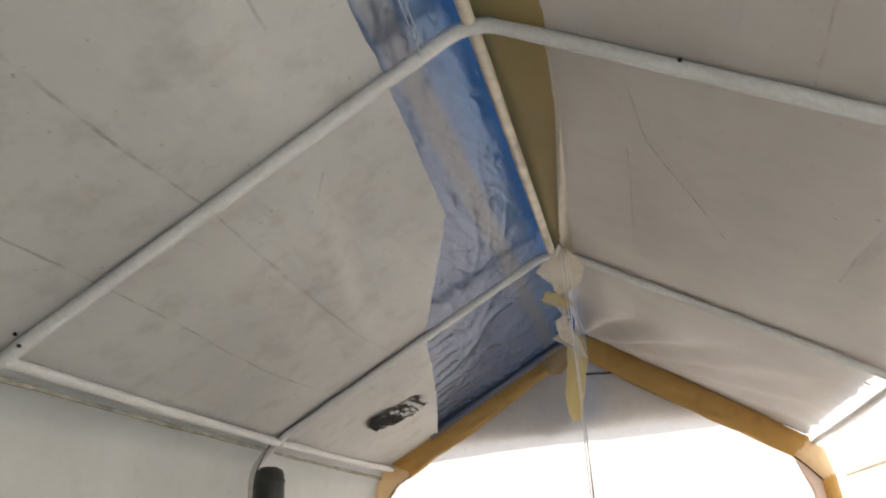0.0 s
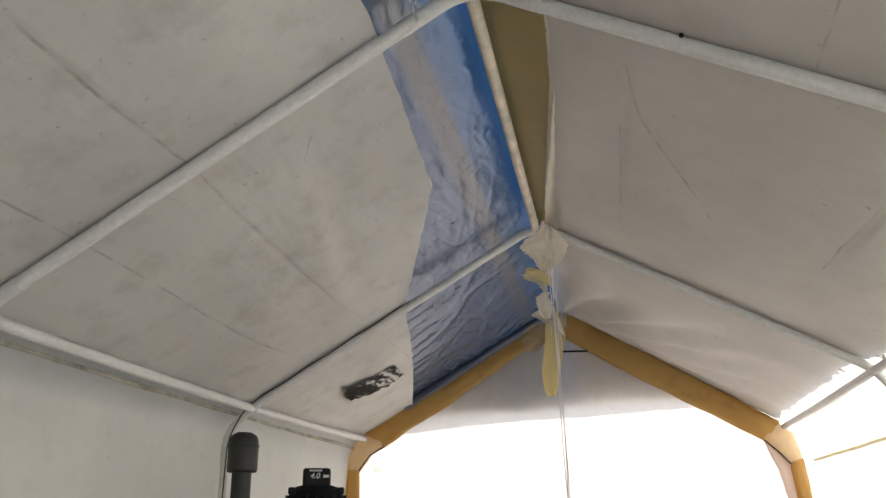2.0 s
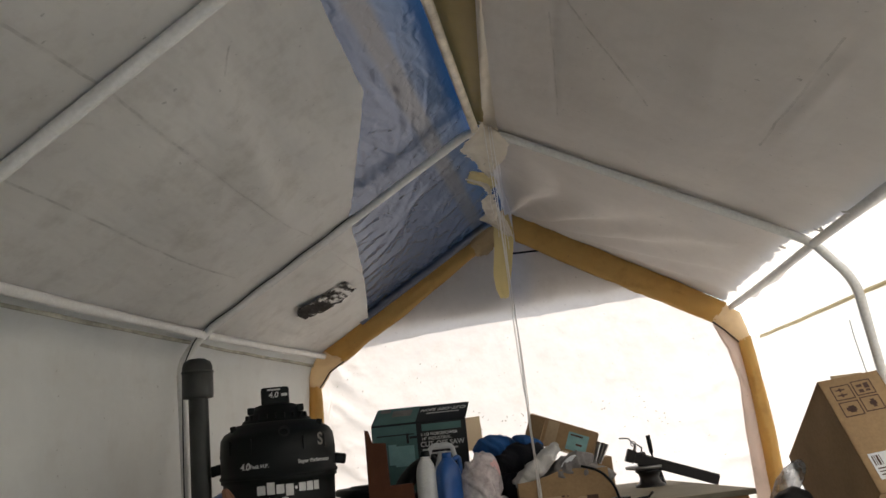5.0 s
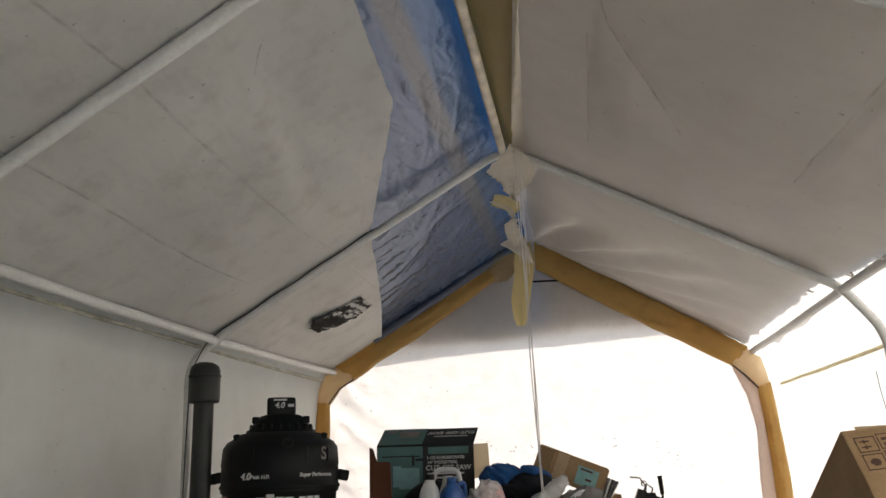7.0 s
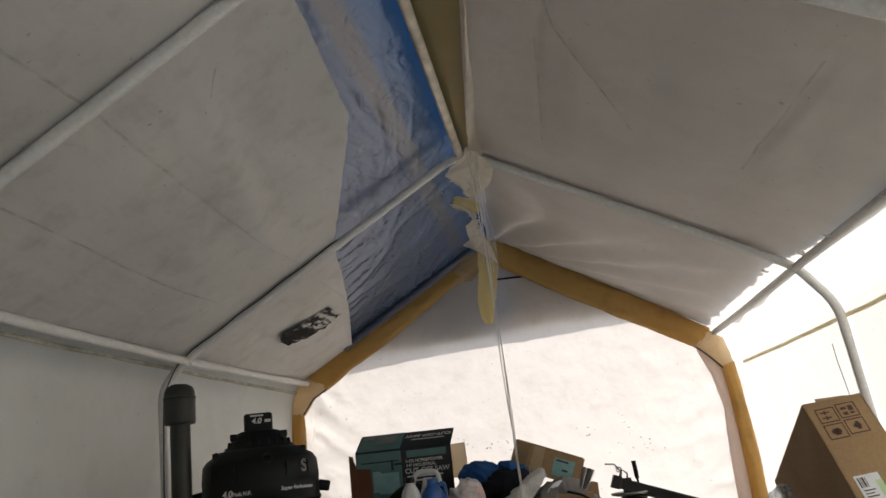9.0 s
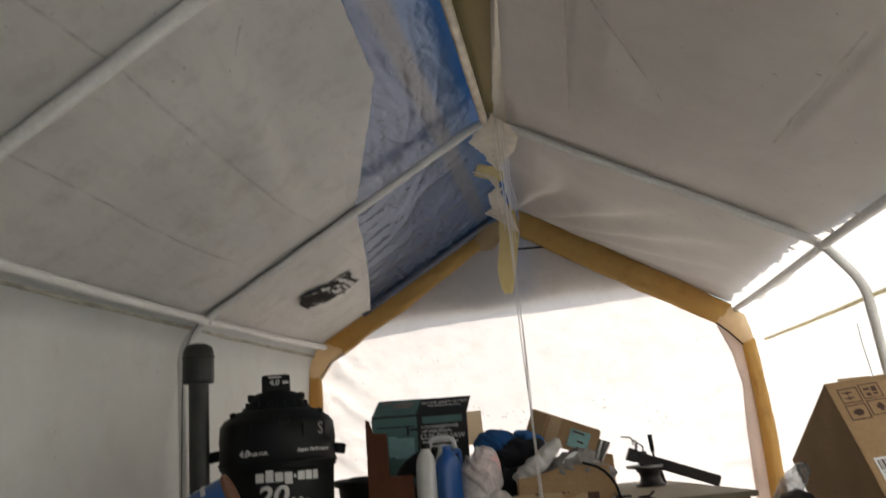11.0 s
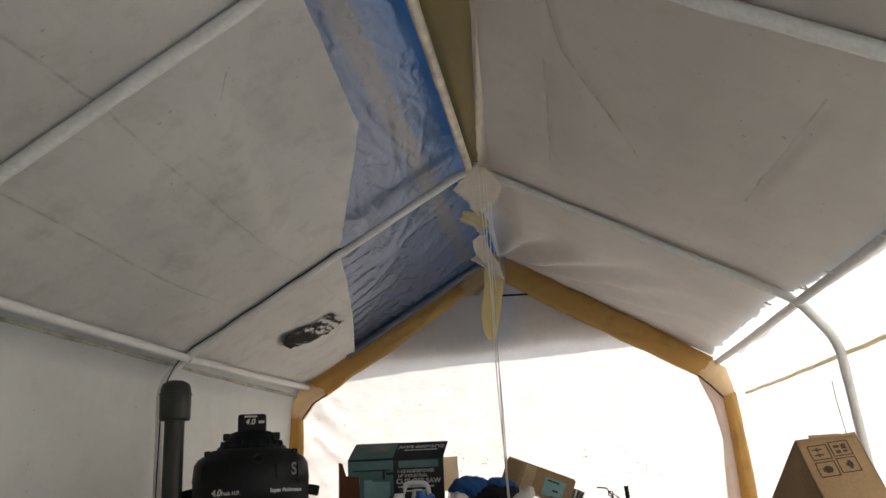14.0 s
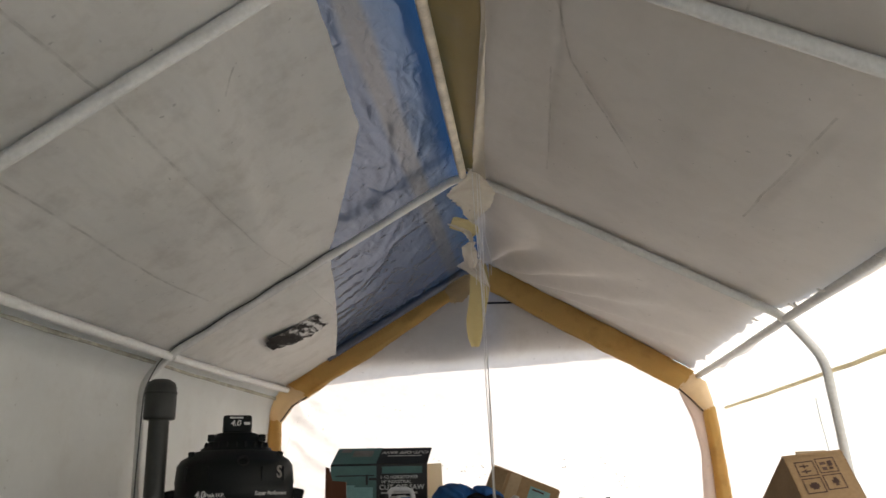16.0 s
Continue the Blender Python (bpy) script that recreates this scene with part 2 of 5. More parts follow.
def tarp_material():
    """Blue woven tarp with a silvery coat on its underside, deeper blue near the ridge."""
    m, n, l, p = material("blue_silver_tarp")
    out = n["Material Output"]
    tc = n.new("ShaderNodeTexCoord")
    sx = n.new("ShaderNodeSeparateXYZ")
    l.new(tc.outputs["Object"], sx.inputs[0])
    wob = noise_node(n, l, 5.0, 4.0, 0.6, stretch=(1.0, 0.5, 1.0))
    ad = n.new("ShaderNodeMath")
    ad.operation = "MULTIPLY_ADD"
    l.new(wob, ad.inputs[0])
    ad.inputs[1].default_value = 0.010
    l.new(sx.outputs["X"], ad.inputs[2])
    mr = n.new("ShaderNodeMapRange")
    mr.inputs["From Min"].default_value, mr.inputs["From Max"].default_value = -0.95, 0.10
    l.new(ad.outputs[0], mr.inputs["Value"])
    c = ramp(n, l, mr.outputs[0], [(0.0, (0.145, 0.168, 0.225)), (0.40, (0.15, 0.172, 0.232)), (0.64, (0.16, 0.186, 0.25)), (0.665, (0.215, 0.21, 0.20)), (0.715, (0.215, 0.21, 0.20)),
                                   (0.74, (0.14, 0.19, 0.285)), (0.80, (0.10, 0.17, 0.30)), (0.855, (0.06, 0.13, 0.29)), (0.90, (0.025, 0.10, 0.30)), (0.975, (0.025, 0.10, 0.30)), (0.99, (0.20, 0.16, 0.11))])
    c = mixc(n, l, ramp(n, l, noise_node(n, l, 14.0, 4.0, 0.6, stretch=(1.0, 0.5, 1.0)), [(0.60, (0.0,) * 3), (0.72, (0.35,) * 3)]), c, (0.30, 0.33, 0.40))
    l.new(c, p.inputs["Base Color"])
    p.inputs["Roughness"].default_value = 0.25
    p.inputs["Metallic"].default_value = 0.4
    tr = n.new("ShaderNodeBsdfTranslucent")
    l.new(ramp(n, l, mr.outputs[0], [(0.0, (0.008, 0.012, 0.02)), (0.80, (0.010, 0.022, 0.045)), (0.89, (0.012, 0.06, 0.16)), (0.96, (0.012, 0.06, 0.16)), (0.985, (0.008, 0.007, 0.006))]), tr.inputs["Color"])
    mx = n.new("ShaderNodeMixShader")
    mx.inputs["Fac"].default_value = 0.30
    l.new(p.outputs[0], mx.inputs[1])
    l.new(tr.outputs[0], mx.inputs[2])
    l.new(mx.outputs[0], out.inputs["Surface"])
    heights = []
    soft = noise_node(n, l, 6.0, 3.0, 0.5)
    for angle, across, along, cells in ((0.18, 1.0, 0.20, 13.0), (-0.35, 1.0, 0.16, 21.0), (0.75, 1.0, 0.22, 27.0)):
        mp = n.new("ShaderNodeMapping")
        mp.inputs["Rotation"].default_value = (0, 0, angle)
        mp.inputs["Scale"].default_value = (across, along, 1.0)
        l.new(tc.outputs["Object"], mp.inputs["Vector"])
        bent = mixc(n, l, 0.09, mp.outputs[0], ramp(n, l, soft, [(0.2, (0, 0, 0)), (0.8, (1, 1, 1))]), "ADD")
        vo = n.new("ShaderNodeTexVoronoi")
        vo.feature = "F1"
        vo.inputs["Scale"].default_value = cells
        l.new(bent, vo.inputs["Vector"])
        heights.append((vo.outputs["Distance"], 6.0 / cells))
    total = None
    for h, share in heights:   # facets of a crumpled sheet at three sizes
        hs = n.new("ShaderNodeMath")
        hs.operation = "MULTIPLY_ADD"
        l.new(h, hs.inputs[0])
        hs.inputs[1].default_value = share
        if total is not None:
            l.new(total, hs.inputs[2])
        total = hs.outputs[0]
    l.new(bump(n, l, total, 0.85, 0.010), p.inputs["Normal"])
    return m


M_TARP = tarp_material()
# the ground is never in view; its pale tone bounces light to the roof
M_GROUND = plain("pale_gravel", (0.50, 0.47, 0.43), 0.95, 0.0, 0.3, 3.0, 0.01)

# ---- the shelter's plan ----
RIB_Y = (-0.60, 1.385, 3.41, 5.34)
RIDGE_Z = 2.845


def eave(y, side):
    """x and z of the eave pipe, where the rafters end."""
    if side < 0:
        return table(y, [(1.34, -1.47), (3.41, -1.492), (5.34, -1.452)]), table(y, [(1.34, 1.97), (3.41, 1.974), (5.34, 2.008)])
    return table(y, [(1.34, 1.49), (3.41, 1.478), (5.34, 1.417)]), table(y, [(1.34, 2.04), (3.41, 2.04), (5.34, 2.014)])


def wall_x(y, side, z):
    """The side walls lean out a little towards the ground."""
    top = table(y, [(1.34, 1.655), (3.41, 1.655), (5.34, 1.57)])
    return side * (top + 0.07 * (1.85 - z))


def roof_z(x, y):
    """Height of the canopy sheet over the pipes."""
    ex, ez = eave(y, -1 if x < 0 else 1)
    return RIDGE_Z + 0.027 + (ez - RIDGE_Z) * (x / ex if abs(ex) > 0 else 0)


def near_rib(y, x=0.0):
    """0 at a rib, 1 in the middle of a bay. The second rib stands a little askew."""
    y -= (-0.082 if x > 0 else -0.022) * x * max(0.0, 1 - abs(y - 1.385))
    for a, b in zip(RIB_Y, RIB_Y[1:]):
        if a <= y <= b:
            return math.sin(math.pi * (y - a) / (b - a))
    return 0.0


ground_bm = bmesh.new()
sheet(ground_bm, lambda u, v: Vector(((u - 0.5) * 400, (v - 0.5) * 400, 0)), 8, 8)
tagged(link_mesh("ground", ground_bm, M_GROUND), "pale packed gravel ground under the shelter, out of view", "ground", kind="structure")

# ---- roof sheets ----
Y0, YE = -1.25, 5.36


def tear_x(y):
    """Torn upper edge of the left canopy sheet."""
    e = table(y, [(-1.25, -0.20), (0.9, -0.25), (1.4, -0.272), (2.33, -0.315), (3.42, -0.695), (3.9, -0.78), (4.6, -0.93), (5.36, -1.12)])
    return e + 0.006 * noise.noise(Vector((y * 9, 0, 1)))


def crease(x, y, line, width, height):
    """A folded line in a sheet: line is rows of (y, x)."""
    if not line[0][0] - 0.1 <= y <= line[-1][0] + 0.1:
        return 0.0
    fade = min(1, (y - line[0][0] + 0.1) / 0.2, (line[-1][0] + 0.1 - y) / 0.2)
    d = (x - table(y, line)) / width
    return height * fade * (math.exp(-d * d) - 0.5 * math.exp(-(d - 1.6) ** 2))


def pleat(x, y, line, width, height):
    """A fold that stands proud, gentle on the shady side and steep on the lit one."""
    if not line[0][0] - 0.2 <= y <= line[-1][0] + 0.2:
        return 0.0
    fade = min(1, (y - line[0][0] + 0.2) / 0.5, (line[-1][0] + 0.2 - y) / 0.3)
    d = (x - table(y, line)) / width
    return -height * fade * math.exp(-(d / (2.6 if d < 0 else 1.0)) ** 2)


FOLD_A = [(-0.6, -0.82), (1.05, -0.84), (2.5, -0.86), (4.6, -0.87)]
FOLD_B = [(0.4, -0.44), (1.12, -0.55), (1.46, -0.60), (1.84, -0.66), (2.25, -0.735), (2.62, -0.80), (3.08, -0.885)]
FOLD_C = [(0.3, -1.17), (2.1, -1.19), (3.1, -1.19)]
FOLD_D = [(1.4, -0.98), (2.0, -0.70), (2.8, -0.52)]
FOLD_E = [(1.3, 0.38), (1.48, 0.41), (1.82, 0.45), (2.14, 0.60), (2.36, 0.71)]
FOLD_F = [(1.6, 0.43), (2.3, 0.41), (3.0, 0.40)]
FOLD_G = [(1.5, 1.17), (1.69, 1.15), (2.3, 1.10)]
FOLD_H = [(0.0, 0.80), (1.5, 0.86), (3.3, 0.82)]


def roof_left(u, v):
    y = lerp(Y0, YE, v)
    ex, ez = eave(y, -1)
    x = lerp(ex - 0.03, tear_x(y), u)
    sag = near_rib(y, x) * (0.018 + 0.010 * math.sin(u * 9 + y * 2.0))
    curl = 0.02 * max(0, u - 0.93) / 0.07 * (0.4 + noise.noise(Vector((y * 4, 2, 0))))
    fold = noise.ridged_multi_fractal(Vector((x * 2.6 + y * 0.55, y * 0.45, 0)), 1.0, 2.0, 3, 0.9, 1.6) - 1.0
    wr = near_rib(y, x) * (0.010 * fold + 0.010 * noise.noise(Vector((x * 6 + y * 1.5, y * 1.6, 0)))) + 0.003 * noise.noise(Vector((x * 14, y * 5, 4)))
    wr += (0.1 + 0.9 * near_rib(y, x)) * (crease(x, y, FOLD_A, 0.009, 0.0028) + pleat(x, y, FOLD_B, 0.045, 0.036) + crease(x, y, FOLD_C, 0.009, 0.0022) + crease(x, y, FOLD_D, 0.05, -0.006))
    if y > 3.41:   # soft pleats hanging from the last rafter
        wr += 0.007 * near_rib(y, x) * max(0.0, 1 - (y - 3.41) / 1.3) * math.sin(x * 34 + 2.5 * noise.noise(Vector((x * 3, y * 2, 6))))
    return Vector((x, y, roof_z(x, y) - sag - curl + wr))


bm = sheet(bmesh.new(), roof_left, 120, 230)
roof_l = link_mesh("roof_west", bm, M_ROOF, smooth=True)
tagged(roof_l, "grimy white canopy sheet torn away along the ridge", "roof", kind="structure")


def roof_right(u, v):
    y = lerp(Y0, YE, v)
    ex, ez = eave(y, 1)
    x = lerp(table(y, [(0, 0.22), (1.2, 0.215), (1.8, 0.19), (3.0, 0.075), (3.4, 0.03), (3.6, -0.01), (5.36, -0.03)]), ex + 0.05, u)
    sag = near_rib(y, x) * (0.022 + 0.012 * math.sin(u * 7 + 1.0 + y))
    pull = 0.0
    if 3.41 < y < 5.36:   # folds that fan out from the last ridge corner
        s = (y - 3.41) / 1.95
        ang = math.atan2(x + 0.05, 5.5 - y)
        pull = 0.075 * near_rib(y, x) * s * math.sin(ang * 26 + 2 * noise.noise(Vector((x * 2, y * 2, 0)))) * math.exp(-1.2 * u)
    fold = noise.ridged_multi_fractal(Vector((x * 2.2 - y * 0.35, y * 0.45, 8)), 1.0, 2.0, 3, 0.9, 1.6) - 1.0
    wr = near_rib(y, x) * (0.008 * fold + 0.009 * noise.noise(Vector((x * 5, y * 1.8, 7)))) + 0.003 * noise.noise(Vector((x * 14, y * 5, 4)))
    wr += (0.1 + 0.9 * near_rib(y, x)) * (crease(x, y, FOLD_E, 0.016, 0.006) + crease(x, y, FOLD_F, 0.012, 0.003) + crease(x, y, FOLD_G, 0.02, 0.007) + crease(x, y, FOLD_H, 0.05, -0.004))
    return Vector((x, y, roof_z(x, y) - sag + wr + pull))


bm = sheet(bmesh.new(), roof_right, 120, 230)
roof_r = link_mesh("roof_east", bm, M_ROOF_EAST, smooth=True)
tagged(roof_r, "grimy white canopy sheet with dark creases over the pipes", "roof", kind="structure")


def khaki(u, v):
    y = lerp(Y0, 3.40, v)
    edge = table(y, [(0, 0.225), (1.2, 0.22), (1.8, 0.195), (3.0, 0.08), (3.4, 0.045)])
    x = lerp(-0.01, edge, u)
    return Vector((x, y, roof_z(x, y) - 0.004 - 0.012 * math.sin(u * 3.1) + 0.004 * noise.noise(Vector((y * 5, u * 3, 0)))))


part("ridge_band", sheet(bmesh.new(), khaki, 8, 60), M_KHAKI, roof_r, "khaki reinforcing band beside the ridge", smooth=True)

# ---- the tarp thrown over the canopy ----


def tarp_edge(y):
    """Frayed edge of the tarp near the sunny eave."""
    e = table(y, [(-1.4, 1.56), (1.4, 1.56), (2.5, 1.545), (3.38, 1.495), (3.48, 1.455), (5.2, 1.405)])
    return e + 0.018 * noise.noise(Vector((y * 3.1, 0, 3))) + 0.016 * noise.noise(Vector((y * 13, 0, 3))) + 0.014 * noise.noise(Vector((y * 37, 0, 3)))


def thin(a, b, c):
    """Narrow creases along the zero line of a noise field."""
    return max(0.0, 1 - 5.5 * abs(noise.noise(Vector((a, b, c)))))


def tarp(u, v):
    y = lerp(-1.4, 5.46, v)
    edge = tarp_edge(y)
    x = table(u, [(0, -1.75), (0.06, -1.25), (0.80, 0.08), (0.90, 1.1), (1.0, edge)])
    if u > 0.90:
        x = lerp(1.1, edge, (u - 0.90) / 0.10)
    ex, ez = eave(y, -1 if x < 0 else 1)
    z = RIDGE_Z + 0.085 - (RIDGE_Z - ez) / abs(ex) * max(abs(x), 0.03)
    if -1.3 < x < 0.0:   # creases of the crumpled sheet
        bend = 0.5 * noise.noise(Vector((x * 3, y * 2, 4)))
        near = thin(x * 15.0 + y * 1.6 + bend, y * 1.3, 0) + 0.7 * thin(x * 23.0 - y * 2.4 + bend, y * 2.0, 3)
        slant = thin(x * 9.0 - y * 4.0 + bend, y * 1.5 + x, 5)
        far = thin(x * 1.6 - y * 0.4, x * 2.6 + y * 3.0 + bend, 9) + 0.6 * thin(x * 3.6 + y, x * 4.0 + y * 5.0 + bend, 7)
        fine = noise.noise(Vector((x * 16.0 - y * 3.0, y * 4.0 + x * 3, 2)))
        k = max(0.0, min(1.0, (y - 3.0) / 0.8))
        amount = min(1, max(0.0, -x - 0.07) / 0.12) * (1 - 0.75 * math.exp(-((x + 0.225) / 0.045) ** 2))   # the taped seam lies flat
        pinch = math.exp(-((x - tear_x(y) - 0.05) / 0.06) ** 2)   # tight puckers along the torn edge
        z += amount * (-lerp(0.0055 * near + 0.005 * slant, 0.006 * far, k) + 0.003 * fine)
        z += 0.004 * k * pinch * math.sin(y * 46 + x * 18 + 3 * bend)
    z += 0.004 * noise.noise(Vector((x * 9, y * 3, 0)))
    return Vector((x, y, z))


bm = sheet(bmesh.new(), tarp, 230, 560)
blue_tarp = link_mesh("tarp", bm, M_TARP, smooth=True)
tagged(blue_tarp, "crumpled blue tarp with silvery coat laid over the canopy", "tarp")


# flap added out of sight; its lower edge sets the gable's shadow line
def flap(u, v):
    x = lerp(-1.55, 1.42, u)
    low = table(x, [(-1.5, 2.10), (-0.91, 2.175), (-0.24, 2.178), (0.0, 2.205), (0.34, 2.24), (0.9, 2.235), (1.4, 2.12)]) + 0.006 * noise.noise(Vector((x * 8, 0, 0)))
    top = RIDGE_Z + 0.084 - 0.583 * max(abs(x), 0.03)
    return Vector((x, 5.455 + 0.01 * math.sin(x * 5), lerp(top, min(low, top - 0.01), v)))


part("end_flap", sheet(bmesh.new(), flap, 60, 12), M_TARP, blue_tarp, "unseen flap added outside to shade the gable", smooth=True)

line = [(x, 5.268, RIDGE_Z + 0.047 - 0.583 * abs(x)) for x in [lerp(-1.16, -0.06, i / 30) for i in range(31)]]
part("rolled_hem", sweep(bmesh.new(), line, 0.032, 0.03, 12, wob=0.12), M_TARP, blue_tarp, "dark rolled hem at the gable", smooth=True)

# ---- walls ----
# unseen wall added outside to keep skylight off the west sheet
bm = bmesh.new()
box(bm, 0.2, 12.0, 5.5, pose(-2.3, 2.0, 0))
tagged(link_mesh("wall_blocker", bm, plain("blocker_grey", (0.125, 0.12, 0.105), 0.9)), "plain grey wall, unseen, added to block skylight on the west", "wall", kind="structure")


def wall_side(side):
    def f(u, v):
        y = lerp(Y0, YE + 0.02, u)
        ex, ez = eave(y, side)
        s = v
        if s < 0.18:    # the rounded shoulder below the eave pipe
            k = s / 0.18
            x = lerp(ex + side * 0.035, wall_x(y, side, 1.83), math.sin(k * math.pi / 2))
            z = lerp(ez + 0.02, 1.83, k)
        else:
            z = lerp(1.83, 0.0, (s - 0.18) / 0.82)
            x = wall_x(y, side, z)
        x += side * (0.012 * near_rib(y) * noise.noise(Vector((y * 2.0, z * 1.2, side))) + 0.005 * noise.noise(Vector((y * 7, z * 3, side))) + 0.015 * near_rib(y))
        return Vector((x, y, z))
    return f


for side, name, text in ((-1, "wall_west", "grimy white plastic sheet wall in shade"), (1, "wall_east", "white plastic sheet wall glowing in sunlight")):
    bm = sheet(bmesh.new(), wall_side(side), 120, 60)
    tagged(link_mesh(name, bm, M_WALL, smooth=True), text, "wall", kind="structure")


def end_top(x):
    ex_l, ez_l = eave(5.34, -1)
    ex_r, ez_r = eave(5.34, 1)
    if x < ex_l:
        return lerp(ez_l, 1.80, min(1, (ex_l - x) / 0.1))
    if x > ex_r:
        return lerp(ez_r, 1.80, min(1, (x - ex_r) / 0.1))
    return lerp(RIDGE_Z, ez_l if x < 0 else ez_r, x / (ex_l if x < 0 else ex_r)) + (0.06 if x < 0 else 0.03)


def end_wall(u, v):
    x0 = lerp(-1.56, 1.56, u)
    z = lerp(end_top(x0), 0.0, v)
    x = x0 * (1 + 0.045 * max(0, 1.8 - z) / 1.8)
    y = 5.385 + 0.012 * noise.noise(Vector((x * 1.6, z * 2.4, 9))) + 0.004 * noise.noise(Vector((x * 6, z * 8, 5)))
    y += 0.004 * (noise.ridged_multi_fractal(Vector((x * 2.2 - z * 0.9, z * 2.0 + x, 6)), 0.9, 2.1, 3, 0.9, 1.8) - 1.0)
    y += 0.030 * max(0.0, abs(x) - 0.9) / 0.6 * (noise.ridged_multi_fractal(Vector((abs(x) * 2.5 + z * 1.5, z * 5.0 - abs(x) * 3.0, 2)), 0.9, 2.1, 2, 0.9, 1.8) - 1.0)
    return Vector((x, y, z))


# unseen sheet added behind the camera to brighten and warm the inside
def front_wall(u, v):
    x = lerp(-1.62, 1.62, u)
    return Vector((x, -1.25 + 0.02 * math.sin(x * 7), lerp(RIDGE_Z + 0.03 - 0.57 * min(abs(x), 1.47), 0.0, v)))


tagged(link_mesh("wall_south", sheet(bmesh.new(), front_wall, 40, 30), M_WALL, smooth=True), "white plastic sheet added unseen behind the camera", "wall", kind="structure")
bm = sheet(bmesh.new(), end_wall, 220, 170)
wall_n = link_mesh("wall_north", bm, M_END, smooth=True)
tagged(wall_n, "white plastic sheet end wall glowing with sun, gable in shade", "wall", kind="structure")

# ---- frame pipes ----
PIPE = 0.0225


def rib_line(y, side, twist=0.0):
    ex, ez = eave(y, side)
    foot = wall_x(y, side, 0) - side * 0.03 if side > 0 else -wall_x(y, 1, 1.84) + 0.05
    sh = wall_x(y, side, 1.84) - side * 0.03
    pts = [(0.0, y, RIDGE_Z), (ex, y + twist * ex, ez), (sh, y + twist * sh, 1.84), (foot, y + twist * foot, 0.0)]
    return pts


def make_rib(y, twist=(0.0, 0.0), pipe=PIPE):
    rib = thing("carport_rib", Matrix(), "white painted steel rib with rafters and legs under the canopy", "frame", "ribs of the shelter")
    for side in (-1, 1):
        pts = [Vector(p) for p in rib_line(y, side, twist[side > 0])]
        a, b, c, d = pts
        mid = a.lerp(b, 0.13)
        part("rafter", sweep(bmesh.new(), [mid.lerp(b, 0.0), b.lerp(a, 0.07)], pipe), M_PIPE, rib, smooth=True)
        bend = fillet([b.lerp(a, 0.09), b, c, c.lerp(d, 0.10)], 0.14, 8)
        part("eave_bend", sweep(bmesh.new(), bend, pipe * 1.06), M_PIPE, rib, smooth=True)
        part("leg", sweep(bmesh.new(), [c.lerp(d, 0.09), d], pipe), M_PIPE, rib, smooth=True)
    lft, rgt = Vector(rib_line(y, -1, twist[0])[1]), Vector(rib_line(y, 1, twist[1])[1])
    top = Vector((0, y, RIDGE_Z))
    part("peak_bend", sweep(bmesh.new(), fillet([top.lerp(lft, 0.14), top, top.lerp(rgt, 0.14)], 0.11, 10), pipe * 1.07), M_PIPE, rib, smooth=True)
    return rib


make_rib(RIB_Y[0])
make_rib(RIB_Y[1], (-0.022, -0.082))
make_rib(RIB_Y[2], (0.0, 0.0), 0.0205)

for side in (-1, 1):
    for ya, yb in zip(RIB_Y, RIB_Y[1:]):
        (xa, za), (xb, zb) = eave(ya, side), eave(yb, side)
        line = [(xa, ya + 0.02, za - 0.01), (lerp(xa, xb, 0.5), lerp(ya, yb, 0.5), lerp(za, zb, 0.5) - 0.015), (xb, yb - 0.02, zb - 0.01)]
        ob = link_mesh("eave_pipe", sweep(bmesh.new(), line, 0.021, up=(0, 0, 1)), M_PIPE, smooth=True)
        tagged(ob, "straight white steel eave pipe between two ribs", "pipe", "eave pipes")
for ya, yb in ((RIB_Y[0], RIB_Y[1]), (RIB_Y[1], RIB_Y[2])):
    ob = link_mesh("ridge_pipe", sweep(bmesh.new(), [(0, ya + 0.02, RIDGE_Z - 0.02), (-0.005, yb - 0.03, RIDGE_Z - 0.02)], 0.021, up=(0, 0, 1)), M_RIDGE, smooth=True)
    tagged(ob, "dirty cream steel ridge pipe between two ribs", "pipe", "ridge pipes")

# ---- the amber sleeve over the end rib ----
sleeve = thing("end_sleeve", Matrix.Translation((0, 5.33, 0)), "amber fabric sleeve stretched over the end rib", "sleeve")


def along(line, s):
    """A point at the share s of a line's length."""
    pts = [Vector((x, 0, z)) for x, z in line]
    runs = [(b - a).length for a, b in zip(pts, pts[1:])]
    left = s * sum(runs)
    for a, b, r in zip(pts, pts[1:], runs):
        if left <= r:
            return a.lerp(b, left / r)
        left -= r
    return pts[-1]


def cloth_sleeve(name, edge_a, edge_b, depth, mat, folds, seed, label="", stations=70, seg=26):
    """A flattened cloth tube between two edge lines of (x, z), with drawn folds along it."""
    bm = bmesh.new()
    rings = []
    for i in range(stations + 1):
        s = i / stations
        a, b = along(edge_a, s), along(edge_b, s)
        mid, half = (a + b) / 2, (b - a) / 2
        ring = []
        for k in range(seg):
            t = 2 * math.pi * k / seg
            q = Vector((s * 5.0 + math.cos(t) * 1.2, math.cos(t) * 2.6, seed))
            n1 = 1 - 2 * abs(noise.noise(q)) + 0.6 * (1 - 2 * abs(noise.noise(q * 2.3)))
            w = 1 + 0.10 * noise.noise(Vector((s * 9, k * 0.7, seed)))
            ring.append(bm.verts.new(mid + half * math.cos(t) * w + Vector((0, -1, 0)) * (depth * math.sin(t) + folds * n1)))
        rings.append(ring)
    for r0, r1 in zip(rings, rings[1:]):
        for k in range(seg):
            bm.faces.new((r0[k], r0[(k + 1) % seg], r1[(k + 1) % seg], r1[k]))
    return part(name, bm, mat, sleeve, label, smooth=True)


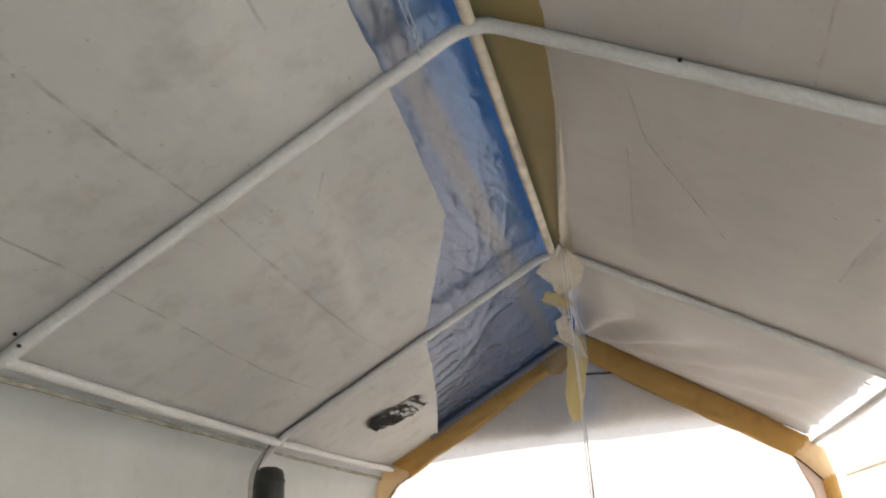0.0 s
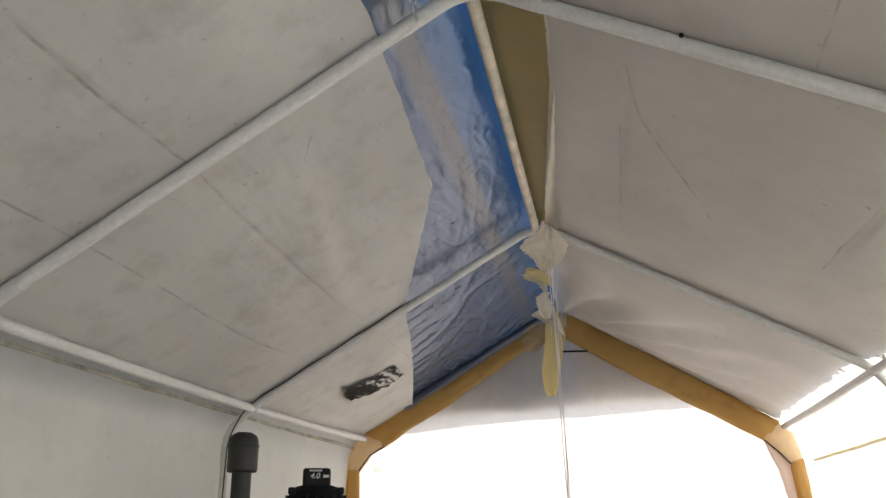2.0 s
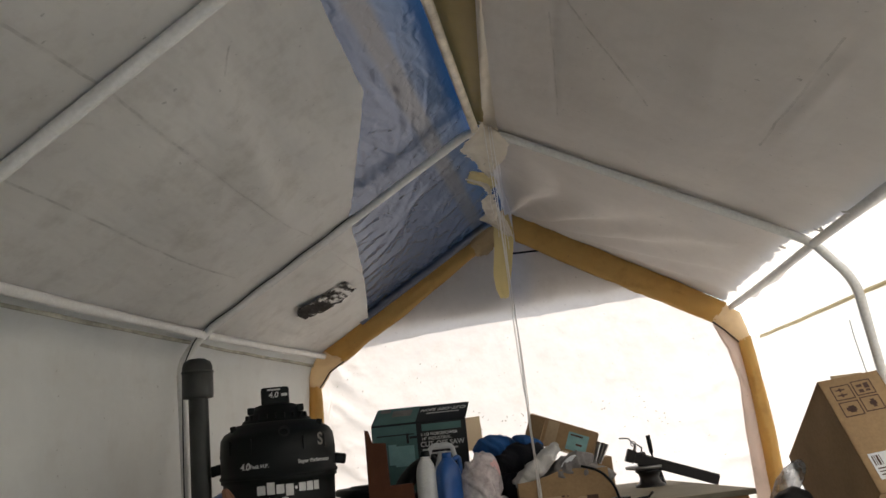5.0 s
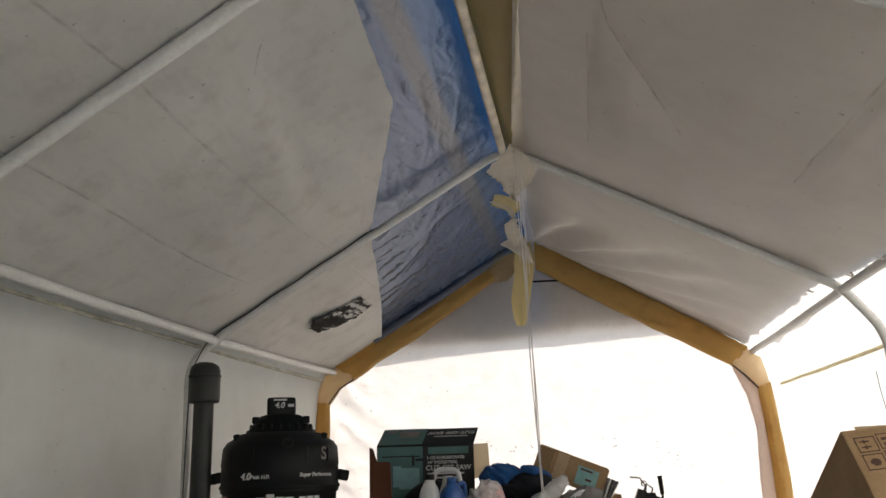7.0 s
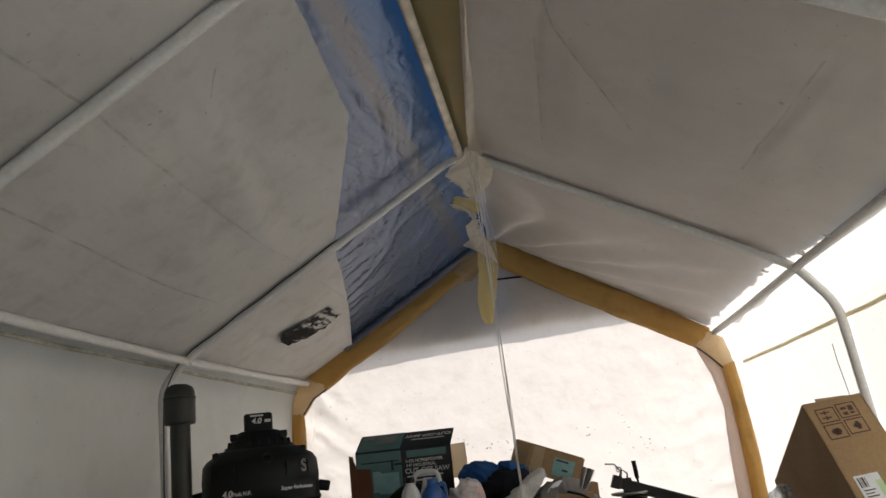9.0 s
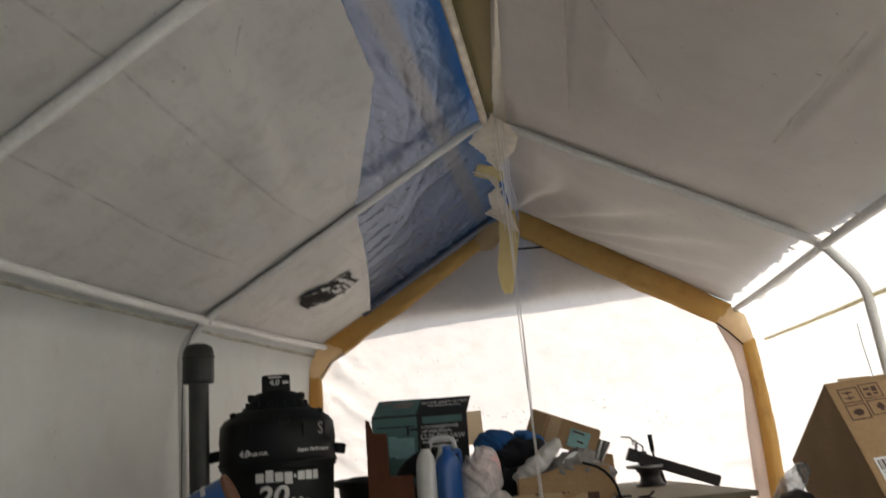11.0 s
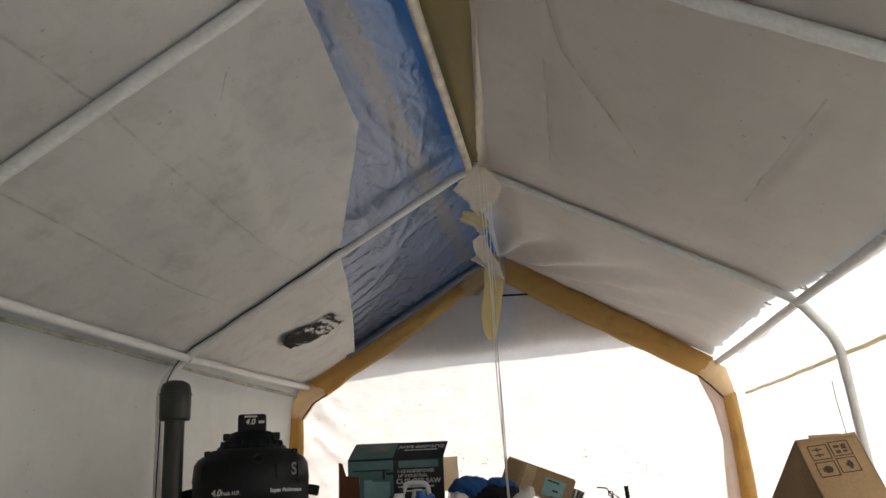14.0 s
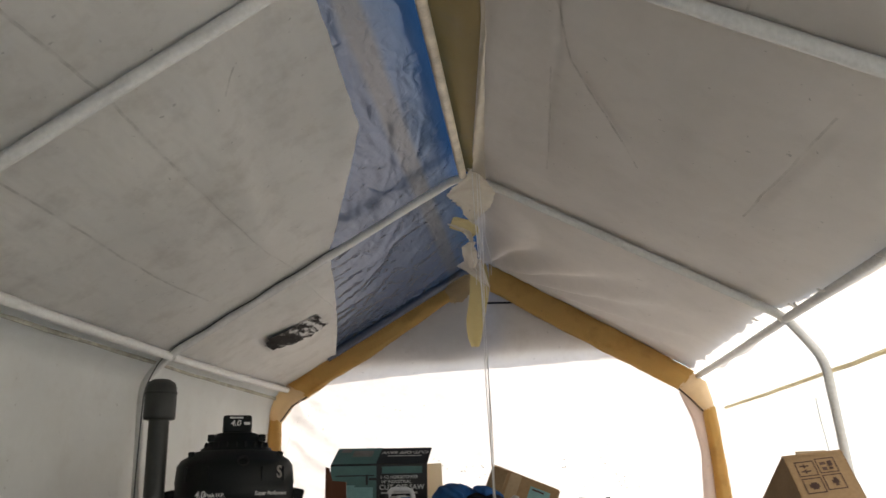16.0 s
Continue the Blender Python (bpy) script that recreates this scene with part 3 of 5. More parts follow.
cloth_sleeve("rafter_sleeve", [(0.02, 2.885), (1.40, 2.04)], [(0.02, 2.665), (0.6, 2.31), (1.285, 1.915)], 0.042, M_AMBER, 0.010, 1.0)
cloth_sleeve("rafter_sleeve", [(-0.02, 2.93), (-1.50, 2.075)], [(-0.02, 2.735), (-0.3, 2.583), (-0.56, 2.412), (-0.89, 2.192), (-1.16, 2.042), (-1.31, 1.94)], 0.042, M_AMBER, 0.009, 2.0)
cloth_sleeve("corner_sleeve", [(1.385, 2.03), (1.475, 1.96), (1.512, 1.79)], [(1.27, 1.925), (1.35, 1.85), (1.428, 1.76)], 0.046, M_PALE, 0.004, 3.0, "pale corner patch", 24)
cloth_sleeve("corner_sleeve", [(-1.46, 2.06), (-1.575, 1.95), (-1.60, 1.80)], [(-1.295, 1.95), (-1.41, 1.89), (-1.497, 1.77)], 0.046, M_PALE, 0.004, 4.0, "pale corner patch", 24)
cloth_sleeve("leg_sleeve", [(1.512, 1.80), (1.545, 1.43), (1.56, 1.18), (1.58, 0.0)], [(1.426, 1.775), (1.452, 1.43), (1.460, 1.18), (1.47, 0.0)], 0.042, M_AMBER, 0.009, 5.0)
cloth_sleeve("leg_sleeve", [(-1.60, 1.82), (-1.61, 1.6), (-1.62, 0.0)], [(-1.498, 1.785), (-1.496, 1.56), (-1.50, 0.0)], 0.042, M_AMBER, 0.008, 6.0)
cloth_sleeve("wall_fold", [(1.30, 1.93), (1.43, 1.76), (1.455, 1.43), (1.47, 0.0)], [(1.285, 1.90), (1.352, 1.72), (1.392, 1.5), (1.375, 1.2), (1.37, 0.0)], 0.004, M_DOUBLE, 0.003, 7.0, "pale doubled edge of the end sheet")
for side, line in ((1, [(1.277, 1.918), (1.352, 1.845), (1.424, 1.762)]), (-1, [(-1.305, 1.942), (-1.41, 1.882), (-1.492, 1.775)])):
    part("edge_binding", sweep(bmesh.new(), [(x, -0.050, z) for x, z in line], 0.0055, seg=6), M_NAVY_LINE, sleeve, "thin dark binding", smooth=True)

# ---- materials of the things ----
M_BLACK = plain("black_plastic", (0.006, 0.0078, 0.0072), 0.48, 0.0, 0.3, 7.0, 0.0008, 0.2)
M_BLACK2 = plain("dusty_black_plastic", (0.015, 0.015, 0.0145), 0.6, 0.0, 0.4, 9.0, 0.001, 0.3)
M_ABS = plain("weathered_black_pipe", (0.024, 0.026, 0.022), 0.55, 0.0, 0.45, 11.0, 0.0005)
M_PRINT = plain("grey_white_print", (0.62, 0.62, 0.60), 0.6, 0.0, 0.2, 30.0)
M_CARD = plain("brown_cardboard", (0.36, 0.235, 0.125), 0.85, 0.0, 0.16, 5.0, 0.0012, 0.2)
M_CARD2 = plain("pale_cardboard", (0.46, 0.34, 0.21), 0.85, 0.0, 0.12, 5.0, 0.0012, 0.2)
M_INK = plain("dark_brown_ink", (0.09, 0.045, 0.03), 0.8, 0.0, 0.3, 40.0)
M_TEAL = plain("teal_print", (0.07, 0.165, 0.155), 0.5, 0.0, 0.25, 8.0)
M_TEAL2 = plain("pale_teal_label", (0.22, 0.42, 0.42), 0.55, 0.0, 0.25, 12.0)
M_BOXBLACK = plain("black_print", (0.009, 0.010, 0.010), 0.6, 0.0, 0.3, 8.0)
M_WHITEPLASTIC = plain("white_jug_plastic", (0.66, 0.67, 0.66), 0.4, 0.0, 0.12, 9.0)
M_BLUEPLASTIC = plain("blue_jug_plastic", (0.012, 0.085, 0.30), 0.35, 0.0, 0.2, 9.0)
M_BLUECLOTH = plain("blue_cloth", (0.012, 0.085, 0.26), 0.9, 0.0, 0.35, 16.0, 0.003)
M_NAVY = plain("dark_cloth", (0.012, 0.012, 0.017), 0.95, 0.0, 0.4, 16.0, 0.003)
M_RAG = plain("white_rag", (0.60, 0.58, 0.55), 0.95, 0.0, 0.2, 10.0, 0.003)
M_GREYRAG = plain("grey_rag", (0.24, 0.22, 0.21), 0.95, 0.0, 0.35, 10.0, 0.003)
M_RED = plain("red_brown_board", (0.075, 0.026, 0.011), 0.7, 0.0, 0.3, 4.0, 0.0008, 0.2)
M_LEAF = plain("dry_leaf", (0.34, 0.33, 0.27), 0.9)
M_STEEL = plain("dark_painted_steel", (0.018, 0.015, 0.015), 0.42, 0.3, 0.4, 14.0, 0.0006)
M_GREY = plain("grey_metal", (0.30, 0.30, 0.30), 0.45, 0.7, 0.35, 14.0)
M_LABEL = plain("white_paper_label", (0.78, 0.79, 0.80), 0.7, 0.0, 0.06, 20.0)
M_LIME = plain("pale_green_print", (0.52, 0.68, 0.40), 0.7, 0.0, 0.1, 20.0)
M_YELLOW = plain("yellow_plastic", (0.62, 0.36, 0.03), 0.5, 0.0, 0.2, 10.0)
M_RUST = plain("brown_dried_paint", (0.17, 0.075, 0.04), 0.7, 0.0, 0.35, 9.0, 0.002)
M_CORD = fabric("off_white_cord", (0.82, 0.80, 0.77), (0.88, 0.86, 0.83), 0.6, dirt_amount=0.1)
M_TUB = plain("black_green_tub", (0.012, 0.018, 0.016), 0.4, 0.0, 0.3, 6.0)
M_PINK = plain("pink_cloth", (0.62, 0.40, 0.38), 0.9, 0.0, 0.3, 12.0)
M_HEM = plain("mouldy_hem", (0.40, 0.385, 0.31), 0.9, 0.0, 0.6, 11.0)
M_OCHREHEM = fabric("ochre_hem", (0.76, 0.70, 0.54), (0.82, 0.75, 0.57), 0.6)


def wood_material(name, dark, light, axis=(1.0, 14.0, 14.0)):
    m, n, l, p = material(name)
    g = noise_node(n, l, 3.0, 6.0, 0.65, stretch=axis)
    f = noise_node(n, l, 26.0, 4.0, 0.6, stretch=axis)
    c = mixc(n, l, 0.35, ramp(n, l, g, [(0.3, dark), (0.7, light)]), ramp(n, l, f, [(0.35, dark), (0.65, light)]))
    l.new(c, p.inputs["Base Color"])
    p.inputs["Roughness"].default_value = 0.75
    l.new(bump(n, l, f, 0.3, 0.002), p.inputs["Normal"])
    return m


M_PLY = wood_material("grey_plywood", (0.19, 0.16, 0.11), (0.33, 0.29, 0.21))
M_PINE = wood_material("aged_pine", (0.22, 0.105, 0.042), (0.40, 0.215, 0.09))


def foil_material():
    """Silver tape whose dark and bright reflections are drawn as streaks in the colour."""
    m, n, l, p = material("silver_tape")
    a = noise_node(n, l, 13.0, 4.0, 0.7, stretch=(1.0, 1.8, 1.0))
    tc = n.new("ShaderNodeTexCoord")
    mp = n.new("ShaderNodeMapping")
    mp.inputs["Rotation"].default_value = (0, 0, 0.42)
    mp.inputs["Scale"].default_value = (5.5, 1.0, 1.0)
    l.new(tc.outputs["Object"], mp.inputs["Vector"])
    bent = mixc(n, l, 0.12, mp.outputs[0], ramp(n, l, a, [(0.3, (0, 0, 0)), (0.7, (1, 1, 1))]), "ADD")
    vo = n.new("ShaderNodeTexNoise")
    vo.inputs["Scale"].default_value, vo.inputs["Detail"].default_value = 7.0, 3.0
    l.new(bent, vo.inputs["Vector"])
    sx = n.new("ShaderNodeSeparateXYZ")
    l.new(tc.outputs["Object"], sx.inputs[0])
    glint_shift = n.new("ShaderNodeMapRange")
    glint_shift.inputs["From Min"].default_value, glint_shift.inputs["From Max"].default_value = -1.16, -1.04
    glint_shift.inputs["To Min"].default_value, glint_shift.inputs["To Max"].default_value = -0.13, 0.05
    l.new(sx.outputs["X"], glint_shift.inputs["Value"])
    ad = n.new("ShaderNodeMath")
    l.new(vo.outputs["Fac"], ad.inputs[0])
    l.new(glint_shift.outputs[0], ad.inputs[1])
    # dark base with bright glints painted in, more of them towards +x
    c = ramp(n, l, ad.outputs[0], [(0.0, (0.022, 0.020, 0.019)), (0.49, (0.045, 0.042, 0.040)), (0.54, (0.16, 0.155, 0.15)), (0.60, (0.55, 0.54, 0.53))])
    l.new(c, p.inputs["Base Color"])
    p.inputs["Metallic"].default_value, p.inputs["Roughness"].default_value = 0.0, 0.7
    p.inputs["Specular IOR Level"].default_value = 0.0
    l.new(bump(n, l, vo.outputs["Fac"], 0.6, 0.012), p.inputs["Normal"])
    return m


def film_material(name, tint, clear):
    """Thin crinkled clear plastic."""
    m, n, l, p = material(name)
    out = n["Material Output"]
    a = noise_node(n, l, 22.0, 4.0, 0.6)
    p.inputs["Base Color"].default_value = (*tint, 1)
    p.inputs["Roughness"].default_value = 0.25
    l.new(bump(n, l, a, 1.0, 0.01), p.inputs["Normal"])
    t = n.new("ShaderNodeBsdfTransparent")
    mx = n.new("ShaderNodeMixShader")
    l.new(ramp(n, l, a, [(0.35, (clear,) * 3), (0.65, (clear * 0.45,) * 3)]), mx.inputs["Fac"])
    l.new(p.outputs[0], mx.inputs[1])
    l.new(t.outputs[0], mx.inputs[2])
    l.new(mx.outputs[0], out.inputs["Surface"])
    return m


M_FOIL = foil_material()
M_FILM = film_material("clear_bag_film", (0.86, 0.80, 0.78), 0.60)
M_FILMGREY = film_material("grey_bag_film", (0.30, 0.31, 0.32), 0.62)


def letters(text, size, parent, m, mat, name="lettering", bend=0.0, squash=1.0, lean=0.0):
    """Flat raised letters in the plane x, z of m, centred; bend is the radius of a drum that they follow."""
    cu = bpy.data.curves.new("text", "FONT")
    cu.body, cu.size, cu.align_x, cu.align_y, cu.extrude, cu.shear = text, size, "CENTER", "CENTER", 0.0006, lean
    cu.offset = size * 0.022
    ob = bpy.data.objects.new("text", cu)
    scene.collection.objects.link(ob)
    dg = bpy.context.evaluated_depsgraph_get()
    me = bpy.data.meshes.new_from_object(ob.evaluated_get(dg))
    bpy.data.objects.remove(ob)
    bm = bmesh.new()
    bm.from_mesh(me)
    for v in bm.verts:
        x, z, d = v.co.x * squash, v.co.y, v.co.z
        if bend:
            a = x / bend
            v.co = m @ Vector((math.sin(a) * bend, bend - math.cos(a) * bend - d, z))
        else:
            v.co = m @ Vector((x, -d, z))
    return part(name, bm, mat, parent)


def bars(parent, m, rows, mat, name="print_bar", bend=0.0):
    """Plain bars for print: rows of (x, z, width, height) in the plane x, z of m."""
    bm = bmesh.new()
    for x, z, w, h in rows:
        n = max(1, int(w / 0.03))
        for i in range(n):
            a, b = x - w / 2 + w * i / n, x - w / 2 + w * (i + 1) / n
            q = []
            for px, pz in ((a, z - h / 2), (b, z - h / 2), (b, z + h / 2), (a, z + h / 2)):
                if bend:
                    q.append(bm.verts.new(m @ Vector((math.sin(px / bend) * bend, bend - math.cos(px / bend) * bend - 0.0012, pz))))
                else:
                    q.append(bm.verts.new(m @ Vector((px, -0.0012, pz))))
            bm.faces.new(q)
    bmesh.ops.remove_doubles(bm, verts=bm.verts, dist=0.0005)
    return part(name, bm, mat, parent)


def crumple(bm, amount, scale, seed=0.0):
    for v in bm.verts:
        n = noise.noise_vector(v.co * scale + Vector((seed, seed * 1.7, 3)))
        v.co += n * amount
    return bm


def blob(bm, sx, sy, sz, m, sub=5, amount=0.25, scale=7.0, seed=0.0):
    """A crumpled lump of cloth or film with sharp folds."""
    made = bmesh.ops.create_icosphere(bm, subdivisions=sub, radius=1.0)
    for v in made["verts"]:
        c = Vector((v.co.x * sx, v.co.y * sy, v.co.z * sz))
        q = c * scale + Vector((seed, seed * 0.7, 0))
        q += noise.noise_vector(q * 0.7) * 0.8
        pleat = Vector((q.x * 1.5 + q.z * 0.8, q.y * 0.9, q.z * 0.6 - q.x * 0.4))
        folds = 1 - 2.2 * abs(noise.noise(pleat)) - 0.9 * abs(noise.noise(pleat * 2.3))
        r = 1 + amount * (0.9 * noise.noise(q * 0.8) + 0.75 * folds)
        v.co = m @ (c * r)
    return bm


# ---- torn ridge cloth, strings and tape ----
scrap = thing("torn_cloth", Matrix.Translation((0, 3.37, RIDGE_Z)), "ragged cream canopy cloth hanging in shreds from the ridge", "cloth scrap")


def ragged(rows, y, sway, fray, seed):
    """A torn piece hanging across the view: rows of (height, left, right) from its top to its foot."""
    zs = [(i / (len(rows) - 1), r[0]) for i, r in enumerate(rows)]
    ls = [(i / (len(rows) - 1), r[1]) for i, r in enumerate(rows)]
    rs = [(i / (len(rows) - 1), r[2]) for i, r in enumerate(rows)]

    def f(u, v):
        left = table(v, ls) + fray * noise.noise(Vector((v * 34, seed, 0)))
        right = table(v, rs) + fray * noise.noise(Vector((v * 34, seed + 5, 0)))
        x = lerp(left, right, u)
        z = table(v, zs) - RIDGE_Z + (0.02 * noise.noise(Vector((u * 13, seed, 3))) if v > 0.9 else 0.0)
        return Vector((x, y - 3.37 + sway * (math.sin(u * 5 + v * 4 + seed) * v + 0.5 * noise.noise(Vector((u * 5, v * 6, seed)))), z))
    return f


part("hanging_shred", sheet(bmesh.new(), ragged([(2.868, 0.03, 0.085), (2.80, 0.018, 0.10), (2.745, -0.055, 0.135), (2.712, -0.088, 0.155), (2.672, -0.055, 0.145), (2.63, -0.012, 0.125), (2.59, 0.0, 0.075), (2.565, 0.025, 0.055)], 3.34, 0.028, 0.020, 1.0), 18, 56), M_SCRAP, scrap, smooth=True)
part("folded_shred", sheet(bmesh.new(), ragged([(2.80, -0.112, -0.09), (2.775, -0.125, -0.01), (2.735, -0.135, 0.03), (2.70, -0.06, 0.035), (2.68, -0.03, 0.02)], 3.98, 0.02, 0.008, 2.0), 12, 30), M_STRIP, scrap, "khaki underside of a folded shred", smooth=True)
part("folded_edge", sheet(bmesh.new(), ragged([(2.752, -0.145, -0.125), (2.725, -0.10, -0.06), (2.70, -0.055, -0.015), (2.665, -0.035, 0.0), (2.645, -0.02, 0.01)], 3.955, 0.012, 0.012, 3.0), 8, 24), M_SCRAP, scrap, "bright torn edge", smooth=True)
part("curled_shred", sheet(bmesh.new(), ragged([(2.66, -0.03, 0.01), (2.63, -0.068, 0.0), (2.585, -0.07, 0.02), (2.54, -0.05, 0.015), (2.50, -0.03, 0.0)], 4.02, 0.025, 0.012, 4.0), 10, 26), M_SCRAP, scrap, "curled shred", smooth=True)
part("draped_shred", sheet(bmesh.new(), ragged([(2.82, -0.075, -0.05), (2.77, -0.10, -0.03), (2.725, -0.175, -0.005), (2.69, -0.11, 0.01), (2.64, -0.05, 0.028), (2.58, 0.015, 0.042)], 4.80, 0.03, 0.010, 5.0), 12, 30), M_SCRAP, scrap, "shred draped over the strip", smooth=True)


def edge_strip(u, v):
    y = lerp(1.35, 3.33, v)
    edge = table(y, [(0, 0.225), (1.2, 0.22), (1.8, 0.195), (3.0, 0.08), (3.4, 0.045)])
    x = edge - 0.004 + u * lerp(0.006, 0.065, v ** 1.4) + 0.006 * noise.noise(Vector((y * 11, u, 0)))
    return Vector((x, y - 3.37, roof_z(x, y) - RIDGE_Z - 0.034 - 0.012 * math.sin(u * 3 + y * 3)))


part("edge_strip", sheet(bmesh.new(), edge_strip, 6, 70), M_SCRAP, scrap, "frayed cream edge along the khaki band", smooth=True)
for k, (x, y, z, drop) in enumerate(((0.06, 3.34, 2.60, 0.42), (0.09, 3.34, 2.62, 0.33), (-0.02, 4.0, 2.66, 0.26), (0.00, 4.02, 2.62, 0.20), (0.03, 3.98, 2.70, 0.30))):
    line = [(x + 0.035 * q + 0.006 * math.sin(q * 9 + k), y - 3.37, z - RIDGE_Z - drop * q) for q in [i / 10 for i in range(11)]]
    part("thread", sweep(bmesh.new(), line, 0.0016, seg=5), M_CORD, scrap, smooth=True)

strip = thing("hanging_strip", Matrix.Translation((-0.025, 4.86, 2.19)), "faded yellow cloth strip hanging from the ridge", "cloth strip")


def strip_f(u, v):
    w = table(v, [(0, 0.10), (0.2, 0.132), (0.7, 0.122), (0.9, 0.09), (1, 0.055)])
    x = lerp(-0.004, -0.038, v) + (u - 0.5) * w + 0.01 * math.sin(v * 6)
    return Vector((x, 0.04 * math.sin(u * math.pi) + 0.02 * math.sin(v * 5), lerp(0.56, 0.0, v) + (0.02 * noise.noise(Vector((u * 9, 0, 0))) if v > 0.97 else 0)))


part("strip_cloth", sheet(bmesh.new(), strip_f, 8, 30), M_STRIP, strip, smooth=True)

gable_scrap = thing("gable_scrap", Matrix.Translation((-0.10, 5.25, 2.62)), "tan cloth scrap draped over the sleeve at the gable", "cloth scrap")
scrap_rows = ragged([(2.775, -0.16, -0.09), (2.715, -0.27, -0.08), (2.665, -0.30, -0.10), (2.62, -0.275, -0.13), (2.575, -0.265, -0.17)], 5.25, 0.015, 0.014, 8.0)
part("scrap_cloth", sheet(bmesh.new(), lambda u, v: scrap_rows(u, v) + Vector((0.10, 3.37 - 5.25, RIDGE_Z - 2.62)), 12, 20), M_TAN, gable_scrap, smooth=True)

cord = thing("cord", Matrix.Translation((0, 3.3, RIDGE_Z - 0.1)), "thin off-white cords hanging from the ridge to the bench", "cord")
for k, (dx, spread) in enumerate(((-0.003, 0.018), (0.001, 0.004), (0.004, -0.012))):
    line = []
    for i in range(29):
        s = i / 28
        x = lerp(0.062 + spread, 0.118 + dx, min(1, s * 1.5)) + 0.004 * math.sin(s * 17 + k * 2)
        line.append((x, lerp(0.02, -0.24, min(1, s * 1.1)), lerp(0.06, -RIDGE_Z + 0.105, s)))
    part("strand", sweep(bmesh.new(), line, 0.0023, seg=6), M_CORD, cord, smooth=True)

tie = thing("tie_string", Matrix.Translation((-0.16, 1.345, 2.755)), "thin white string knotted round a rib", "string")
for k in (-1, 1):
    part("string_end", sweep(bmesh.new(), [(0.006 * k, 0.0, 0.03), (0.010 * k + 0.01, -0.25, 0.05), (0.03 - 0.004 * k, -0.62, 0.085)], 0.0018, seg=6, up=(0, 0, 1)), M_CORD, tie, smooth=True)
part("knot", sweep(bmesh.new(), [(0.012 + 0.002 * math.sin(3 * a), math.cos(a) * 0.030, math.sin(a) * 0.030) for a in [i * math.pi / 8 for i in range(17)]], 0.0025, seg=6, up=(1, 0, 0)), M_CORD, tie, smooth=True)

patch = thing("tape_patch", Matrix.Translation((0, 0, 0)), "crumpled silver tape patch stuck on the canopy", "tape")


def patch_f(u, v):
    jag = 0.035 * noise.noise(Vector((u * 9, 4.0 * (v > 0.5), 0))) + 0.05 * noise.noise(Vector((u * 27, 3.0 * (v > 0.5), 0)))
    a = Vector((-1.235, 3.98 + 0.10 * max(0, 1 - u * 5))).lerp(Vector((-0.935, 4.13)), u)
    b = Vector((-1.235, 4.26)).lerp(Vector((-0.935, 4.40)), u) + Vector((0, 0.06 * math.sin(u * 3.1)))
    p = a.lerp(b, v)
    y = p.y + jag * abs(2 * v - 1) + 0.015 * math.sin(u * 4)
    return Vector((p.x, y, roof_z(p.x, y) - 0.038 + 0.006 * noise.noise(Vector((u * 9, v * 5, 0)))))


part("tape", sheet(bmesh.new(), patch_f, 50, 14), M_FOIL, patch, smooth=True)

bar = link_mesh("gable_rod", sweep(bmesh.new(), [(-0.115, 5.345, 2.583), (0.19, 5.345, 2.577)], 0.007, seg=8), M_BLACK, smooth=True)
tagged(bar, "short thin black rod across the gable peak", "rod")

# small screws in the pipe joints
for x, y, z, ang in ((-1.40, 1.385, 2.045, 0.5), (-1.36, 1.36, 2.0, 0.5), (0.55, 1.285, 2.545, -0.5)):
    bm = lathe(bmesh.new(), [(0.0035, 0.0), (0.0065, 0.003), (0.0065, 0.008), (0.003, 0.011)], 10)
    ob = link_mesh("screw", bm, M_STEEL)
    ob.matrix_world = pose(x, y - 0.018, z - 0.018, 135, 0, 0)
    tagged(ob, "dark screw head in a pipe joint", "screw", "pipe screws")

# curled ends of ties caught at the sunny eave
for k, (x, y, z) in enumerate(((1.50, 2.25, 2.035), (1.475, 2.83, 2.045), (1.40, 3.66, 2.085), (1.44, 3.22, 2.065))):
    line = fillet([(0, 0, 0), (-0.012, -0.02, -0.016), (-0.034, -0.012, -0.020), (-0.045, 0.012, -0.008)], 0.012, 5)
    ob = link_mesh("tie_end", sweep(bmesh.new(), line, 0.0065, 0.0035, 8, up=(0.3, 0.2, 1)), M_CORD, smooth=True)
    ob.matrix_world = pose(x, y, z, 0, 0, 40 * k)
    tagged(ob, "short curled white tie end at the eave", "tie", "tie ends")

# hems of the side walls


def hem(side, z0, r, mat, label):
    line = []
    for i in range(61):
        y = lerp(0.2, 5.30, i / 60)
        ex, ez = eave(y, side)
        k = max(0.0, min(1.0, (ez + 0.02 - z0) / (ez + 0.02 - 1.83)))
        x = lerp(ex + side * 0.035, wall_x(y, side, 1.83), math.sin(k * math.pi / 2))
        if z0 < 1.83:
            x = wall_x(y, side, z0)
        line.append((x - side * (0.008 - 0.015 * near_rib(y)), y, z0 + 0.006 * noise.noise(Vector((y * 3, side, 0)))))
    ob = link_mesh("trim", sweep(bmesh.new(), line, r, 0.003, 8, up=(side, 0, 0.001)), mat, smooth=True)
    tagged(ob, label, "trim", kind="structure")


hem(1, 1.785, 0.010, M_OCHREHEM, "ochre hem of the sheet wall")
hem(-1, 1.94, 0.011, M_HEM, "mould-stained hem of the sheet wall")

twig = link_mesh("wire", sweep(bmesh.new(), [(1.655, 3.70, 1.69), (1.648, 3.66, 1.60), (1.652, 3.60, 1.42)], 0.0022, seg=6), M_GREY, smooth=True)
tagged(twig, "thin grey wire hanging on the sheet wall", "wire")

